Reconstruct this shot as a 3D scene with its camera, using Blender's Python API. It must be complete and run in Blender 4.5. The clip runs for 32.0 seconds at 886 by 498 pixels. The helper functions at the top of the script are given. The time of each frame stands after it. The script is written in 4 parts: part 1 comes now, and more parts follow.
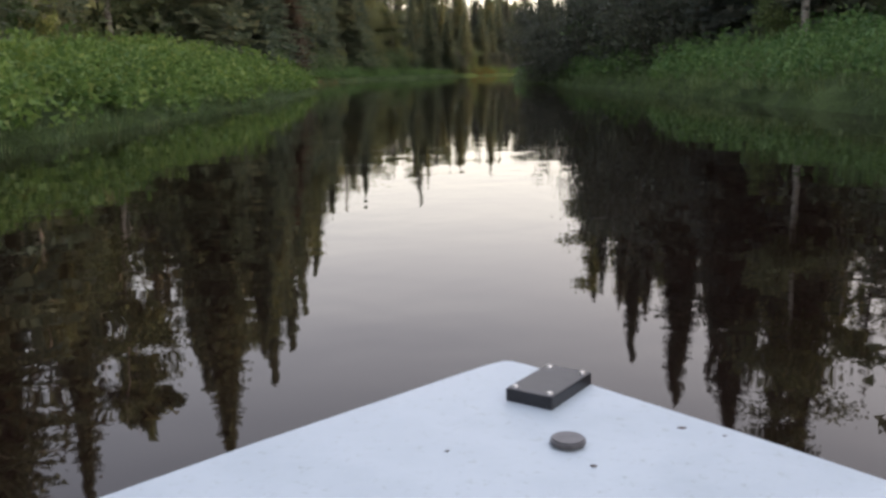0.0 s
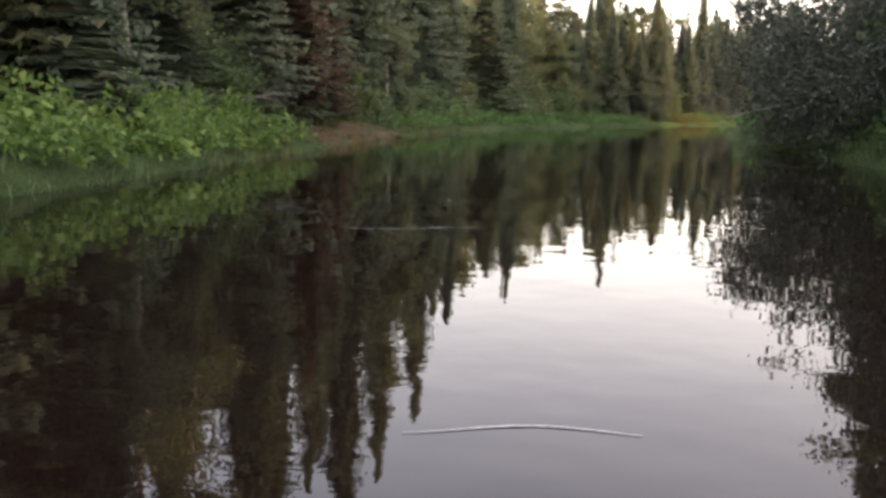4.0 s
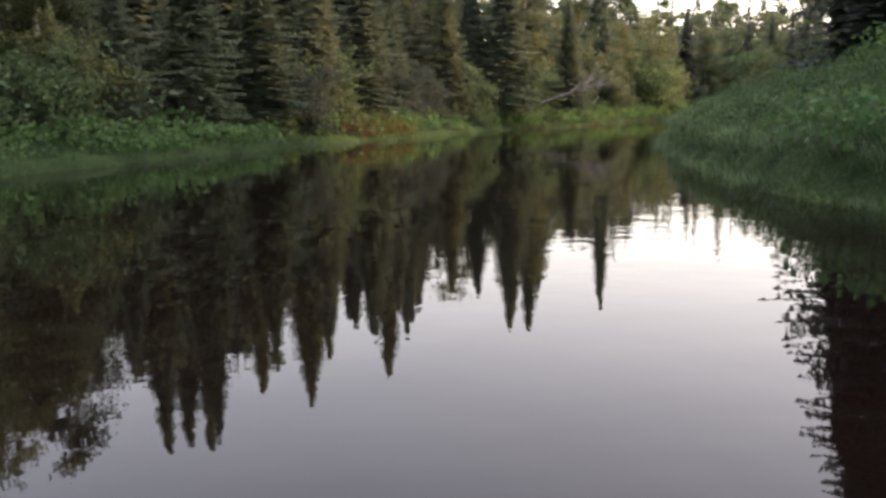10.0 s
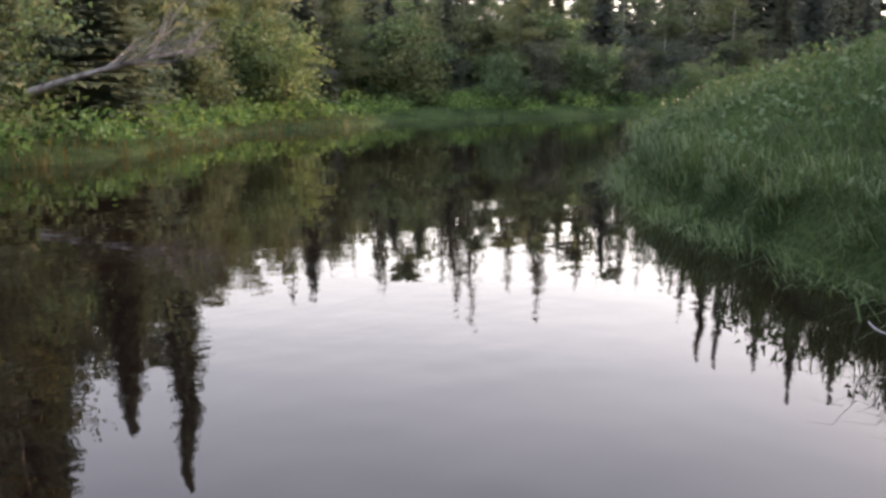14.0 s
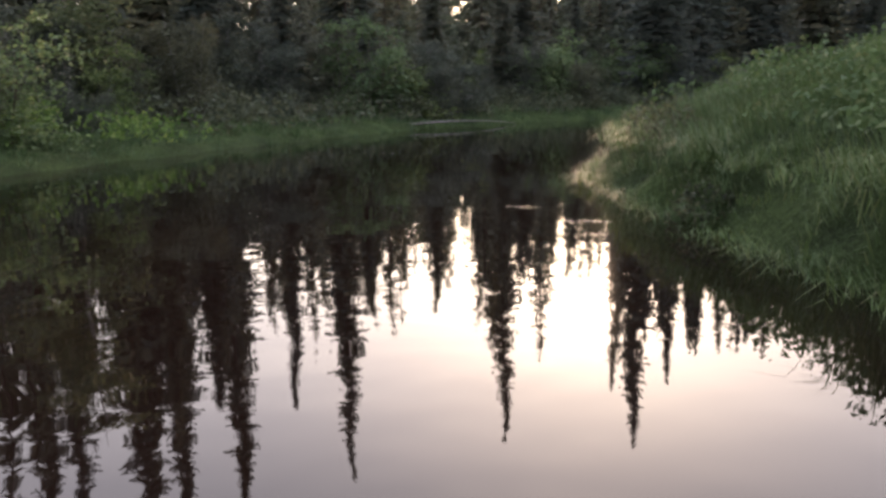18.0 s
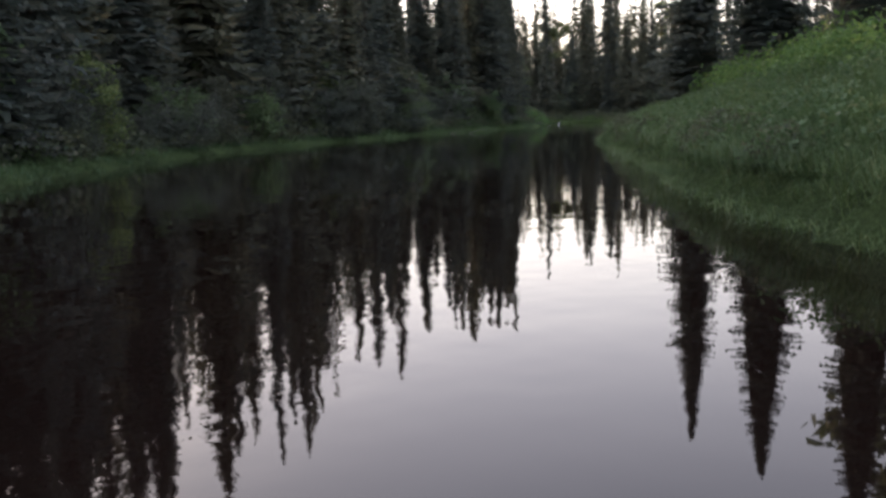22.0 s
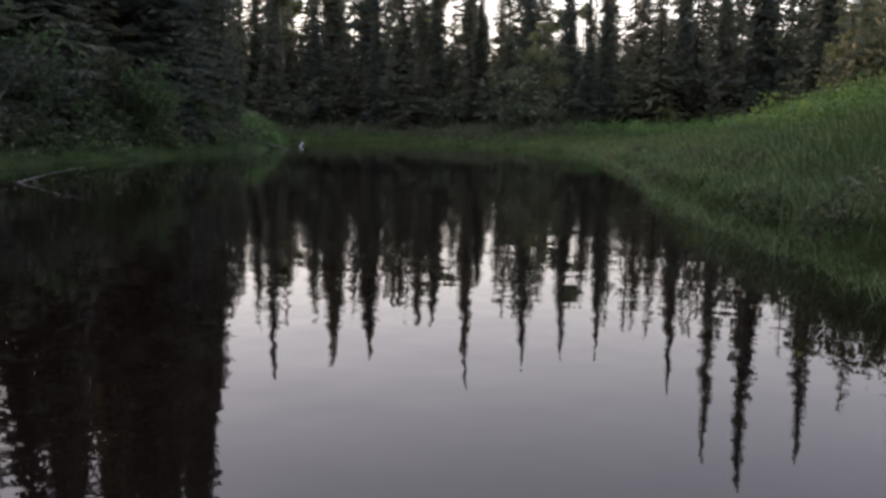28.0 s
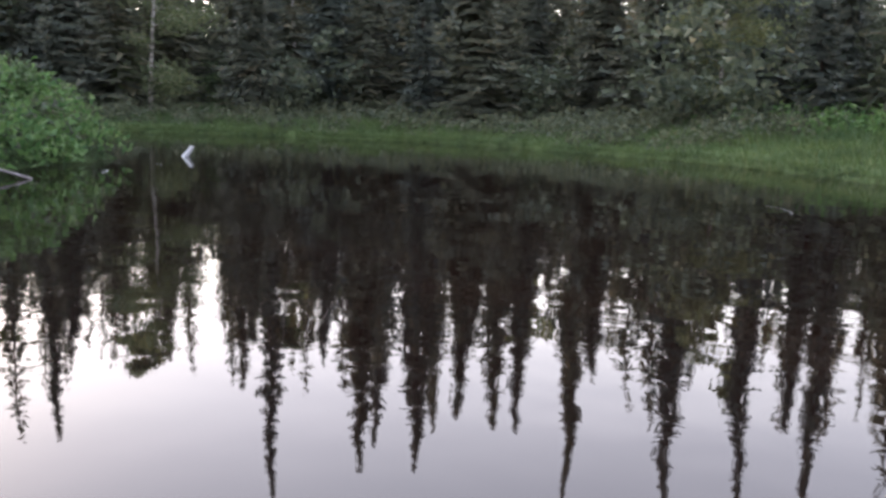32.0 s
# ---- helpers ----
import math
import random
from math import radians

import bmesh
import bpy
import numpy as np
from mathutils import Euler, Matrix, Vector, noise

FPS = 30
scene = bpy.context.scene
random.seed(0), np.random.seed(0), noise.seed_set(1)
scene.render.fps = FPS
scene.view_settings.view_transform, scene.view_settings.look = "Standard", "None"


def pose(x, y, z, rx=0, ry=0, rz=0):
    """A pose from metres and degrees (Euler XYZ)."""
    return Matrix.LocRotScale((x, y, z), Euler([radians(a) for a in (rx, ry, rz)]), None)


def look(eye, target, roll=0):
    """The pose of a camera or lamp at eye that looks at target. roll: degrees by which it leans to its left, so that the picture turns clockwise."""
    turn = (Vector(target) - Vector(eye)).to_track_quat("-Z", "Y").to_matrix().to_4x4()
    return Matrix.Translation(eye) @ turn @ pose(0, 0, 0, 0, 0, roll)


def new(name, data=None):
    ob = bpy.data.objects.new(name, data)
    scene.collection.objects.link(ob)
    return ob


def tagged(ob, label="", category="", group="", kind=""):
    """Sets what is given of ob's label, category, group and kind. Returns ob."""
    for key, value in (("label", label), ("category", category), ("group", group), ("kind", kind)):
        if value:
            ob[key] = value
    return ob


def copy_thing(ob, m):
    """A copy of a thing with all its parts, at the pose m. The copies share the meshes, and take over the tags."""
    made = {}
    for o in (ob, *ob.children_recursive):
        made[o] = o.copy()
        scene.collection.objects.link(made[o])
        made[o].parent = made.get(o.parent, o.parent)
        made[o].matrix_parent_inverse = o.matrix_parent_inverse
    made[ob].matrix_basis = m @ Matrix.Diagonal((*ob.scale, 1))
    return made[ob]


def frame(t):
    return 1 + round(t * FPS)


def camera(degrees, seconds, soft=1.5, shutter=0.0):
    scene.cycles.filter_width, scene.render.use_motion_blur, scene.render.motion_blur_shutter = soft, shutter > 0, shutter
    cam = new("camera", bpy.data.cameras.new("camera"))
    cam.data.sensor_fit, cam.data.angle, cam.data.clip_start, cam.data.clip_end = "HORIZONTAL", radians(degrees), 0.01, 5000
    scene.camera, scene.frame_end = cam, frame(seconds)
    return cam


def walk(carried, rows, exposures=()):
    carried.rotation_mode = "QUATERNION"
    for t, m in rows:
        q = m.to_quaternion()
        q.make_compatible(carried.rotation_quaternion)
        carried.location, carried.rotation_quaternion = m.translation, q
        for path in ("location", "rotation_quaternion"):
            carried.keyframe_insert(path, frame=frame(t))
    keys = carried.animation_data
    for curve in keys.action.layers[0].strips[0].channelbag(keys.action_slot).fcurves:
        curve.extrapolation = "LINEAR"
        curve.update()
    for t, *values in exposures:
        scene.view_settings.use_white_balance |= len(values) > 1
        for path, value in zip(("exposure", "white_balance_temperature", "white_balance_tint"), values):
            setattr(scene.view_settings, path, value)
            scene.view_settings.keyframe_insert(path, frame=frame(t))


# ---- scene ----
EYE = 1.2   # metres above the water
cam = camera(51.9, 32.0, soft=3.0, shutter=0.0)
# seconds, x, y, heading (to the left from +y), pitch, roll
ROUTE = [
    (0.0, -10.02, -32.66, -4.65, -11.33, -1.10),
    (0.5, -8.98, -28.75, -3.68, -9.11, -0.25),
    (1.0, -8.05, -24.85, -2.32, -8.51, 1.33),
    (1.5, -7.24, -20.92, 1.21, -8.20, 0.88),
    (2.0, -6.56, -16.88, 3.90, -8.44, 0.53),
    (2.5, -6.08, -12.95, 4.44, -8.53, 0.37),
    (4.5, -4.68, 2.67, 9.00, -8.65, 0.01),
    (5.0, -4.78, 6.56, 7.17, -8.86, -0.21),
    (5.5, -4.80, 10.51, 3.40, -9.07, -0.06),
    (6.0, -4.81, 14.46, 1.85, -8.99, -0.17),
    (6.5, -4.78, 18.50, 0.14, -8.56, -1.09),
    (7.0, -4.76, 22.58, -2.62, -8.69, -1.30),
    (7.5, -4.70, 26.68, -4.71, -8.85, -1.44),
    (8.0, -4.48, 30.82, -6.35, -8.85, -1.81),
    (8.5, -4.19, 34.92, -8.63, -9.04, -1.51),
    (9.0, -3.80, 39.01, -10.92, -9.09, -1.27),
    (9.5, -3.16, 42.92, -12.21, -8.56, -1.48),
    (10.0, -2.40, 46.84, -15.24, -8.81, -1.68),
    (10.5, -1.63, 50.61, -19.08, -9.28, -1.95),
    (11.0, -0.51, 54.29, -23.58, -9.85, -1.88),
    (11.5, 0.66, 57.89, -26.87, -9.65, -0.84),
    (12.0, 1.91, 61.40, -29.51, -9.42, -0.41),
    (12.5, 3.54, 64.85, -32.14, -9.57, -0.54),
    (13.0, 5.31, 68.20, -35.78, -9.75, -0.83),
    (13.5, 7.15, 71.37, -39.50, -9.81, -0.73),
    (14.0, 9.02, 74.32, -44.07, -9.75, -0.80),
    (14.5, 11.00, 77.20, -49.20, -10.52, -2.39),
    (16.5, 24.51, 85.31, -66.33, -11.19, -1.80),
    (17.0, 28.13, 87.07, -72.77, -11.41, -1.98),
    (17.5, 31.80, 88.64, -78.99, -11.75, -1.21),
    (18.0, 35.41, 90.02, -85.62, -9.41, -1.11),
    (18.5, 39.00, 91.19, -91.12, -8.61, -0.36),
    (19.0, 42.70, 92.04, -97.79, -8.50, 0.54),
    (19.5, 46.47, 92.37, -103.20, -8.57, -0.35),
    (20.0, 50.26, 92.42, -108.98, -8.66, -1.27),
    (20.5, 54.06, 92.09, -115.63, -8.81, -1.05),
    (21.0, 57.79, 91.10, -121.75, -8.59, -0.77),
    (22.0, 64.79, 87.59, -130.23, -8.20, -2.04),
    (22.5, 68.05, 85.50, -134.13, -8.29, -1.33),
    (23.0, 71.21, 83.25, -135.61, -8.17, -0.94),
    (23.5, 74.34, 80.91, -137.49, -8.48, -0.68),
    (24.0, 77.39, 78.44, -139.65, -7.21, -0.04),
    (24.5, 80.35, 75.80, -143.23, -7.41, 1.95),
    (26.5, 91.12, 63.54, -144.78, -7.86, -0.41),
    (27.0, 93.53, 60.29, -146.90, -8.31, -0.80),
    (27.5, 95.82, 56.95, -148.02, -8.15, 0.03),
    (28.0, 97.97, 53.52, -148.32, -7.60, 0.93),
    (28.5, 100.18, 50.29, -149.50, -7.78, 0.56),
    (29.0, 102.34, 47.04, -150.12, -8.40, 0.45),
    (29.5, 104.42, 43.72, -149.97, -8.61, 0.79),
    (30.0, 106.45, 40.36, -149.63, -8.81, 0.53),
    (30.5, 108.55, 36.90, -149.34, -8.83, 0.38),
    (31.0, 110.74, 33.36, -148.67, -9.18, 0.46),
    (31.5, 112.56, 29.89, -145.41, -9.25, 0.85),
    (32.0, 114.36, 26.50, -141.96, -8.48, 1.84),
]


def eye_pose(x, y, yaw, pitch, roll):
    a, b = radians(yaw), radians(pitch)
    ahead = Vector((-math.sin(a) * math.cos(b), math.cos(a) * math.cos(b), math.sin(b)))
    eye = Vector((x, y, EYE))
    return look(eye, eye + ahead, roll)


walk(cam, [(t, eye_pose(*r)) for t, *r in ROUTE],
     exposures=[(0.0, 1.05, 6600, 19), (1.0, 1.0, 6550, 20), (2.5, 1.1, 6600, 20), (5.0, 2.05, 6850, 22), (7.0, 1.75, 6650, 21), (9.0, 1.7, 6450, 20), (11.0, 1.15, 6300, 20), (13.0, 1.5, 6200, 20), (14.0, 1.5, 6150, 20),
                (17.0, 1.35, 6000, 21), (19.0, 1.0, 6700, 25), (20.0, 1.05, 6600, 25), (21.0, 0.95, 6100, 21), (23.0, 0.8, 6050, 21), (24.0, 0.5, 6050, 21), (28.0, 0.6, 6150, 22), (29.0, 1.0, 6150, 22), (30.0, 1.47, 6150, 22),
                (31.0, 1.82, 6100, 22), (32.0, 1.95, 6050, 21)])

# ---------------------------------------------------------------- light
SUN_AT = Vector((0.970, -0.096, 0.223)).normalized()
world = bpy.data.worlds.new("evening_sky")
scene.world = world
world.use_nodes = True
wn = world.node_tree.nodes
sky = wn.new("ShaderNodeTexSky")
sky.sky_type = "NISHITA"
sky.sun_disc = False
sky.sun_elevation = math.asin(SUN_AT.z)
sky.sun_rotation = math.atan2(SUN_AT.x, SUN_AT.y)
sky.air_density, sky.dust_density, sky.ozone_density = 1.0, 0.8, 1.0
wn["Background"].inputs["Strength"].default_value = 0.11
world.node_tree.links.new(sky.outputs[0], wn["Background"].inputs["Color"])
veil, both = wn.new("ShaderNodeBackground"), wn.new("ShaderNodeAddShader")   # thin high cloud over the whole sky
veil.inputs["Strength"].default_value = 0.50
wtc, wxyz, wramp = wn.new("ShaderNodeTexCoord"), wn.new("ShaderNodeSeparateXYZ"), wn.new("ShaderNodeValToRGB")   # creamy at the horizon; overhead, out of view, brightened to light the foliage
for k, (at, col) in enumerate([(0.0, (1.52, 1.27, 0.97, 1)), (0.16, (1.42, 1.22, 0.96, 1)), (0.30, (1.12, 1.01, 0.89, 1)), (0.45, (0.99, 0.95, 0.93, 1)), (1.0, (1.28, 1.46, 1.76, 1))]):
    if k > 1:
        wramp.color_ramp.elements.new(at)
    wramp.color_ramp.elements[k].position, wramp.color_ramp.elements[k].color = at, col
world.node_tree.links.new(wtc.outputs["Generated"], wxyz.inputs[0])
world.node_tree.links.new(wxyz.outputs["Z"], wramp.inputs[0])
# the hazy sky is brighter and warmer on the sun's side
wdot, wmap, wmix = wn.new("ShaderNodeVectorMath"), wn.new("ShaderNodeMapRange"), wn.new("ShaderNodeMix")
wdot.operation = "DOT_PRODUCT"
wdot.inputs[1].default_value = SUN_AT
wmap.inputs["From Min"].default_value, wmap.inputs["From Max"].default_value = -0.8, 1.0
wmix.data_type, wmix.blend_type = "RGBA", "MULTIPLY"
wmix.inputs["Factor"].default_value = 1.0
wside = wn.new("ShaderNodeValToRGB")
for k, (at, col) in enumerate([(0.0, (0.76, 0.78, 0.82, 1)), (0.5, (0.97, 0.97, 0.97, 1)), (1.0, (1.50, 1.38, 1.20, 1))]):
    if k > 1:
        wside.color_ramp.elements.new(at)
    wside.color_ramp.elements[k].position, wside.color_ramp.elements[k].color = at, col
world.node_tree.links.new(wtc.outputs["Generated"], wdot.inputs[0])
world.node_tree.links.new(wdot.outputs["Value"], wmap.inputs["Value"])
world.node_tree.links.new(wmap.outputs["Result"], wside.inputs[0])
world.node_tree.links.new(wramp.outputs[0], wmix.inputs["A"])
world.node_tree.links.new(wside.outputs[0], wmix.inputs["B"])
world.node_tree.links.new(wmix.outputs["Result"], veil.inputs["Color"])
world.node_tree.links.new(wn["Background"].outputs[0], both.inputs[0])
world.node_tree.links.new(veil.outputs[0], both.inputs[1])
world.node_tree.links.new(both.outputs[0], wn["World Output"].inputs["Surface"])
sun = new("sun", bpy.data.lights.new("sun", "SUN"))
sun.data.energy, sun.data.angle, sun.data.color = 3.0, radians(0.6), (1.0, 0.72, 0.45)
sun.matrix_world = look(SUN_AT * 200, (0, 0, 0))


# ---------------------------------------------------------------- materials
def nodes_of(name, rough=0.8, spec=0.3):
    m = bpy.data.materials.new(name)
    m.use_nodes = True
    nt = m.node_tree
    p = nt.nodes["Principled BSDF"]
    p.inputs["Roughness"].default_value = rough
    p.inputs["Specular IOR Level"].default_value = spec
    return m, nt, p


def noise_tex(nt, scale, detail=4.0, rough=0.6, coords="Object", stretch=(1, 1, 1)):
    tc, mp, n = nt.nodes.new("ShaderNodeTexCoord"), nt.nodes.new("ShaderNodeMapping"), nt.nodes.new("ShaderNodeTexNoise")
    mp.inputs["Scale"].default_value = stretch
    n.inputs["Scale"].default_value, n.inputs["Detail"].default_value, n.inputs["Roughness"].default_value = scale, detail, rough
    nt.links.new(tc.outputs[coords], mp.inputs[0])
    nt.links.new(mp.outputs[0], n.inputs["Vector"])
    return n


def ramp(nt, src, stops):
    r = nt.nodes.new("ShaderNodeValToRGB")
    e = r.color_ramp.elements
    while len(e) < len(stops):
        e.new(0.5)
    for k, (at, col) in enumerate(stops):
        e[k].position, e[k].color = at, (*col, 1)
    nt.links.new(src, r.inputs[0])
    return r


def mixed(nt, fac, a, b, kind="MIX"):
    m = nt.nodes.new("ShaderNodeMix")
    m.data_type, m.blend_type = "RGBA", kind
    for sock, v in ((m.inputs["Factor"], fac), (m.inputs["A"], a), (m.inputs["B"], b)):
        if isinstance(v, (int, float)):
            sock.default_value = v
        elif isinstance(v, tuple):
            sock.default_value = (*v, 1)
        else:
            nt.links.new(v, sock)
    return m.outputs["Result"]


def bumped(nt, p, src, strength, dist):
    b = nt.nodes.new("ShaderNodeBump")
    b.inputs["Strength"].default_value, b.inputs["Distance"].default_value = strength, dist
    nt.links.new(src, b.inputs["Height"])
    nt.links.new(b.outputs[0], p.inputs["Normal"])


def foliage(name, dark, light, odd, world_scale=0.35, glow=0.35):
    """Leaves: colour varies leaf by leaf and tree by tree, some light comes through."""
    m, nt, p = nodes_of(name, 0.65, 0.25)
    isl, ob = nt.nodes.new("ShaderNodeNewGeometry"), nt.nodes.new("ShaderNodeObjectInfo")
    leaf = ramp(nt, isl.outputs["Random Per Island"], [(0.0, dark), (0.75, light), (1.0, odd)])
    tree = ramp(nt, ob.outputs["Random"], [(0.0, (0.75, 0.8, 0.8)), (0.5, (1, 1, 1)), (1.0, (1.2, 1.08, 0.85))])
    n = noise_tex(nt, world_scale, 3.0)
    patch = ramp(nt, n.outputs["Fac"], [(0.3, (0.7, 0.75, 0.75)), (0.7, (1.2, 1.15, 1.0))])
    c = mixed(nt, 1.0, mixed(nt, 1.0, leaf.outputs[0], tree.outputs[0], "MULTIPLY"), patch.outputs[0], "MULTIPLY")
    nt.links.new(c, p.inputs["Base Color"])
    tr, mx, out = nt.nodes.new("ShaderNodeBsdfTranslucent"), nt.nodes.new("ShaderNodeMixShader"), nt.nodes["Material Output"]
    nt.links.new(c, tr.inputs["Color"])
    mx.inputs[0].default_value = glow
    nt.links.new(p.outputs[0], mx.inputs[1])
    nt.links.new(tr.outputs[0], mx.inputs[2])
    nt.links.new(mx.outputs[0], out.inputs["Surface"])
    return m


def bark(name, a, b, scale=6.0, stretch=(1, 1, 0.25)):
    m, nt, p = nodes_of(name, 0.9, 0.15)
    n = noise_tex(nt, scale, 6.0, 0.7, stretch=stretch)
    r = ramp(nt, n.outputs["Fac"], [(0.35, a), (0.65, b)])
    nt.links.new(r.outputs[0], p.inputs["Base Color"])
    bumped(nt, p, n.outputs["Fac"], 0.6, 0.03)
    return m


M_SPRUCE = foliage("spruce_needles", (0.058, 0.070, 0.060), (0.120, 0.132, 0.108), (0.17, 0.158, 0.122), 0.5, 0.3)
# greener, lightened needle copy; brightness of the near boughs put into the colour
M_SPRUCE_LIGHTENED = foliage("lightened_spruce_needles", (0.090, 0.118, 0.082), (0.195, 0.228, 0.148), (0.25, 0.235, 0.16), 0.5, 0.36)
M_BIRCH = foliage("birch_leaves", (0.108, 0.132, 0.066), (0.205, 0.226, 0.112), (0.27, 0.25, 0.13), 0.4, 0.42)
M_WILLOW = foliage("willow_leaves", (0.074, 0.112, 0.052), (0.168, 0.230, 0.102), (0.21, 0.245, 0.12), 0.7, 0.42)
M_HERB = foliage("herb_leaves", (0.066, 0.135, 0.042), (0.148, 0.245, 0.078), (0.20, 0.27, 0.10), 0.8, 0.42)
# darkened leaf copy; shade under trees and banks is put into its colour
M_UNDER = foliage("shade_darkened_leaves", (0.050, 0.062, 0.044), (0.100, 0.120, 0.078), (0.15, 0.15, 0.10), 0.5, 0.35)
M_GRASS = foliage("grass_blades", (0.066, 0.112, 0.048), (0.110, 0.170, 0.072), (0.155, 0.18, 0.09), 0.45, 0.34)
M_GREY = foliage("grey_willow_leaves", (0.056, 0.064, 0.050), (0.105, 0.118, 0.086), (0.14, 0.14, 0.095), 0.6, 0.3)
M_DRY = foliage("dry_sedge", (0.12, 0.10, 0.035), (0.20, 0.16, 0.05), (0.24, 0.12, 0.05), 0.6, 0.3)
M_BARK = bark("spruce_bark", (0.045, 0.032, 0.024), (0.12, 0.09, 0.07))
M_BIRCHBARK = bark("birch_bark", (0.10, 0.085, 0.07), (0.52, 0.46, 0.40), 5.0, (0.4, 0.4, 1.6))
M_DEAD = bark("dead_wood", (0.11, 0.095, 0.085), (0.30, 0.27, 0.245), 8.0)

m, nt, p = nodes_of("river_water", 0.018, 0.5)
p.inputs["IOR"].default_value = 1.333
n0 = noise_tex(nt, 0.5, 2.0)
c0 = ramp(nt, n0.outputs["Fac"], [(0.3, (0.0062, 0.0034, 0.0026)), (0.7, (0.0082, 0.0046, 0.0034))])
nt.links.new(c0.outputs[0], p.inputs["Base Color"])
n1 = noise_tex(nt, 1.1, 2.0, 0.5)
n2 = noise_tex(nt, 0.16, 3.0, 0.55)
calm = ramp(nt, n2.outputs["Fac"], [(0.40, (0.25, 0.25, 0.25)), (0.68, (1.0, 1.0, 1.0))])
hgt = mixed(nt, 1.0, n1.outputs["Fac"], calm.outputs[0], "MULTIPLY")
n3 = noise_tex(nt, 4.5, 2.0, 0.5)
n4 = noise_tex(nt, 0.11, 2.0, 0.5, stretch=(1.0, 1.3, 1.0))
stir = ramp(nt, n4.outputs["Fac"], [(0.50, (0.0, 0.0, 0.0)), (0.66, (0.22, 0.22, 0.22))])   # patches stirred by the current
hgt = mixed(nt, 1.0, hgt, mixed(nt, 1.0, n3.outputs["Fac"], stir.outputs[0], "MULTIPLY"), "ADD")
bumped(nt, p, hgt, 0.22, 0.045)
M_WATER = m

m, nt, p = nodes_of("forest_soil", 0.95, 0.1)
n0, n1 = noise_tex(nt, 0.25, 5.0), noise_tex(nt, 6.0, 5.0, 0.7)
c0 = ramp(nt, n0.outputs["Fac"], [(0.35, (0.018, 0.014, 0.009)), (0.65, (0.030, 0.030, 0.014))])
c1 = ramp(nt, n1.outputs["Fac"], [(0.4, (0.55, 0.5, 0.45)), (0.6, (1.1, 1.1, 1.0))])
nt.links.new(mixed(nt, 1.0, c0.outputs[0], c1.outputs[0], "MULTIPLY"), p.inputs["Base Color"])
bumped(nt, p, n1.outputs["Fac"], 0.8, 0.1)
M_SOIL = m

m, nt, p = nodes_of("mossy_turf", 0.95, 0.1)
n0, n1 = noise_tex(nt, 0.7, 5.0), noise_tex(nt, 18.0, 5.0, 0.7)
c0 = ramp(nt, n0.outputs["Fac"], [(0.35, (0.040, 0.062, 0.022)), (0.65, (0.085, 0.125, 0.042))])
c1 = ramp(nt, n1.outputs["Fac"], [(0.4, (0.6, 0.6, 0.55)), (0.6, (1.1, 1.1, 1.0))])
nt.links.new(mixed(nt, 1.0, c0.outputs[0], c1.outputs[0], "MULTIPLY"), p.inputs["Base Color"])
bumped(nt, p, n1.outputs["Fac"], 1.0, 0.15)
M_TURF = m

m, nt, p = nodes_of("weathered_white_paint", 0.42, 0.5)
n0, n1 = noise_tex(nt, 3.0, 6.0, 0.65), noise_tex(nt, 60.0, 4.0, 0.7)
c0 = ramp(nt, n0.outputs["Fac"], [(0.30, (0.32, 0.365, 0.385)), (0.55, (0.38, 0.425, 0.445)), (0.75, (0.345, 0.39, 0.41))])
c1 = ramp(nt, n1.outputs["Fac"], [(0.28, (0.80, 0.78, 0.74)), (0.42, (1, 1, 1))])
nt.links.new(mixed(nt, 1.0, c0.outputs[0], c1.outputs[0], "MULTIPLY"), p.inputs["Base Color"])
bumped(nt, p, n1.outputs["Fac"], 0.15, 0.002)
M_DECK = m


def plain(name, col, rough, metal=0.0):
    m, nt, p = nodes_of(name, rough, 0.4)
    n = noise_tex(nt, 40.0, 5.0, 0.65)
    c = ramp(nt, n.outputs["Fac"], [(0.3, tuple(v * 0.75 for v in col)), (0.7, tuple(min(1, v * 1.2) for v in col))])
    nt.links.new(c.outputs[0], p.inputs["Base Color"])
    p.inputs["Metallic"].default_value = metal
    bumped(nt, p, n.outputs["Fac"], 0.1, 0.002)
    return m


M_RUBBER = plain("black_plastic", (0.022, 0.022, 0.025), 0.38)
M_STEEL = plain("screw_steel", (0.55, 0.54, 0.52), 0.3, 1.0)
M_CAP = plain("grey_cap", (0.10, 0.095, 0.095), 0.45)


# ---------------------------------------------------------------- helpers
def mesh_np(name, verts, faces, material):
    """A mesh from arrays: verts (n, 3), faces (k, 3 or 4)."""
    verts, faces = np.asarray(verts, np.float32), np.asarray(faces, np.int32)
    me = bpy.data.meshes.new(name)
    me.vertices.add(len(verts))
    me.vertices.foreach_set("co", verts.ravel())
    w = faces.shape[1]
    me.loops.add(faces.size)
    me.loops.foreach_set("vertex_index", faces.ravel())
    me.polygons.add(len(faces))
    me.polygons.foreach_set("loop_start", np.arange(0, faces.size, w, dtype=np.int32))
    me.update(calc_edges=True)
    me.materials.append(material)
    return me


def part(name, data, parent, label="", m=None):
    ob = new(name, data)
    ob.parent = parent
    if m is not None:
        ob.matrix_basis = m
    if label:
        ob["label"] = label
    return ob


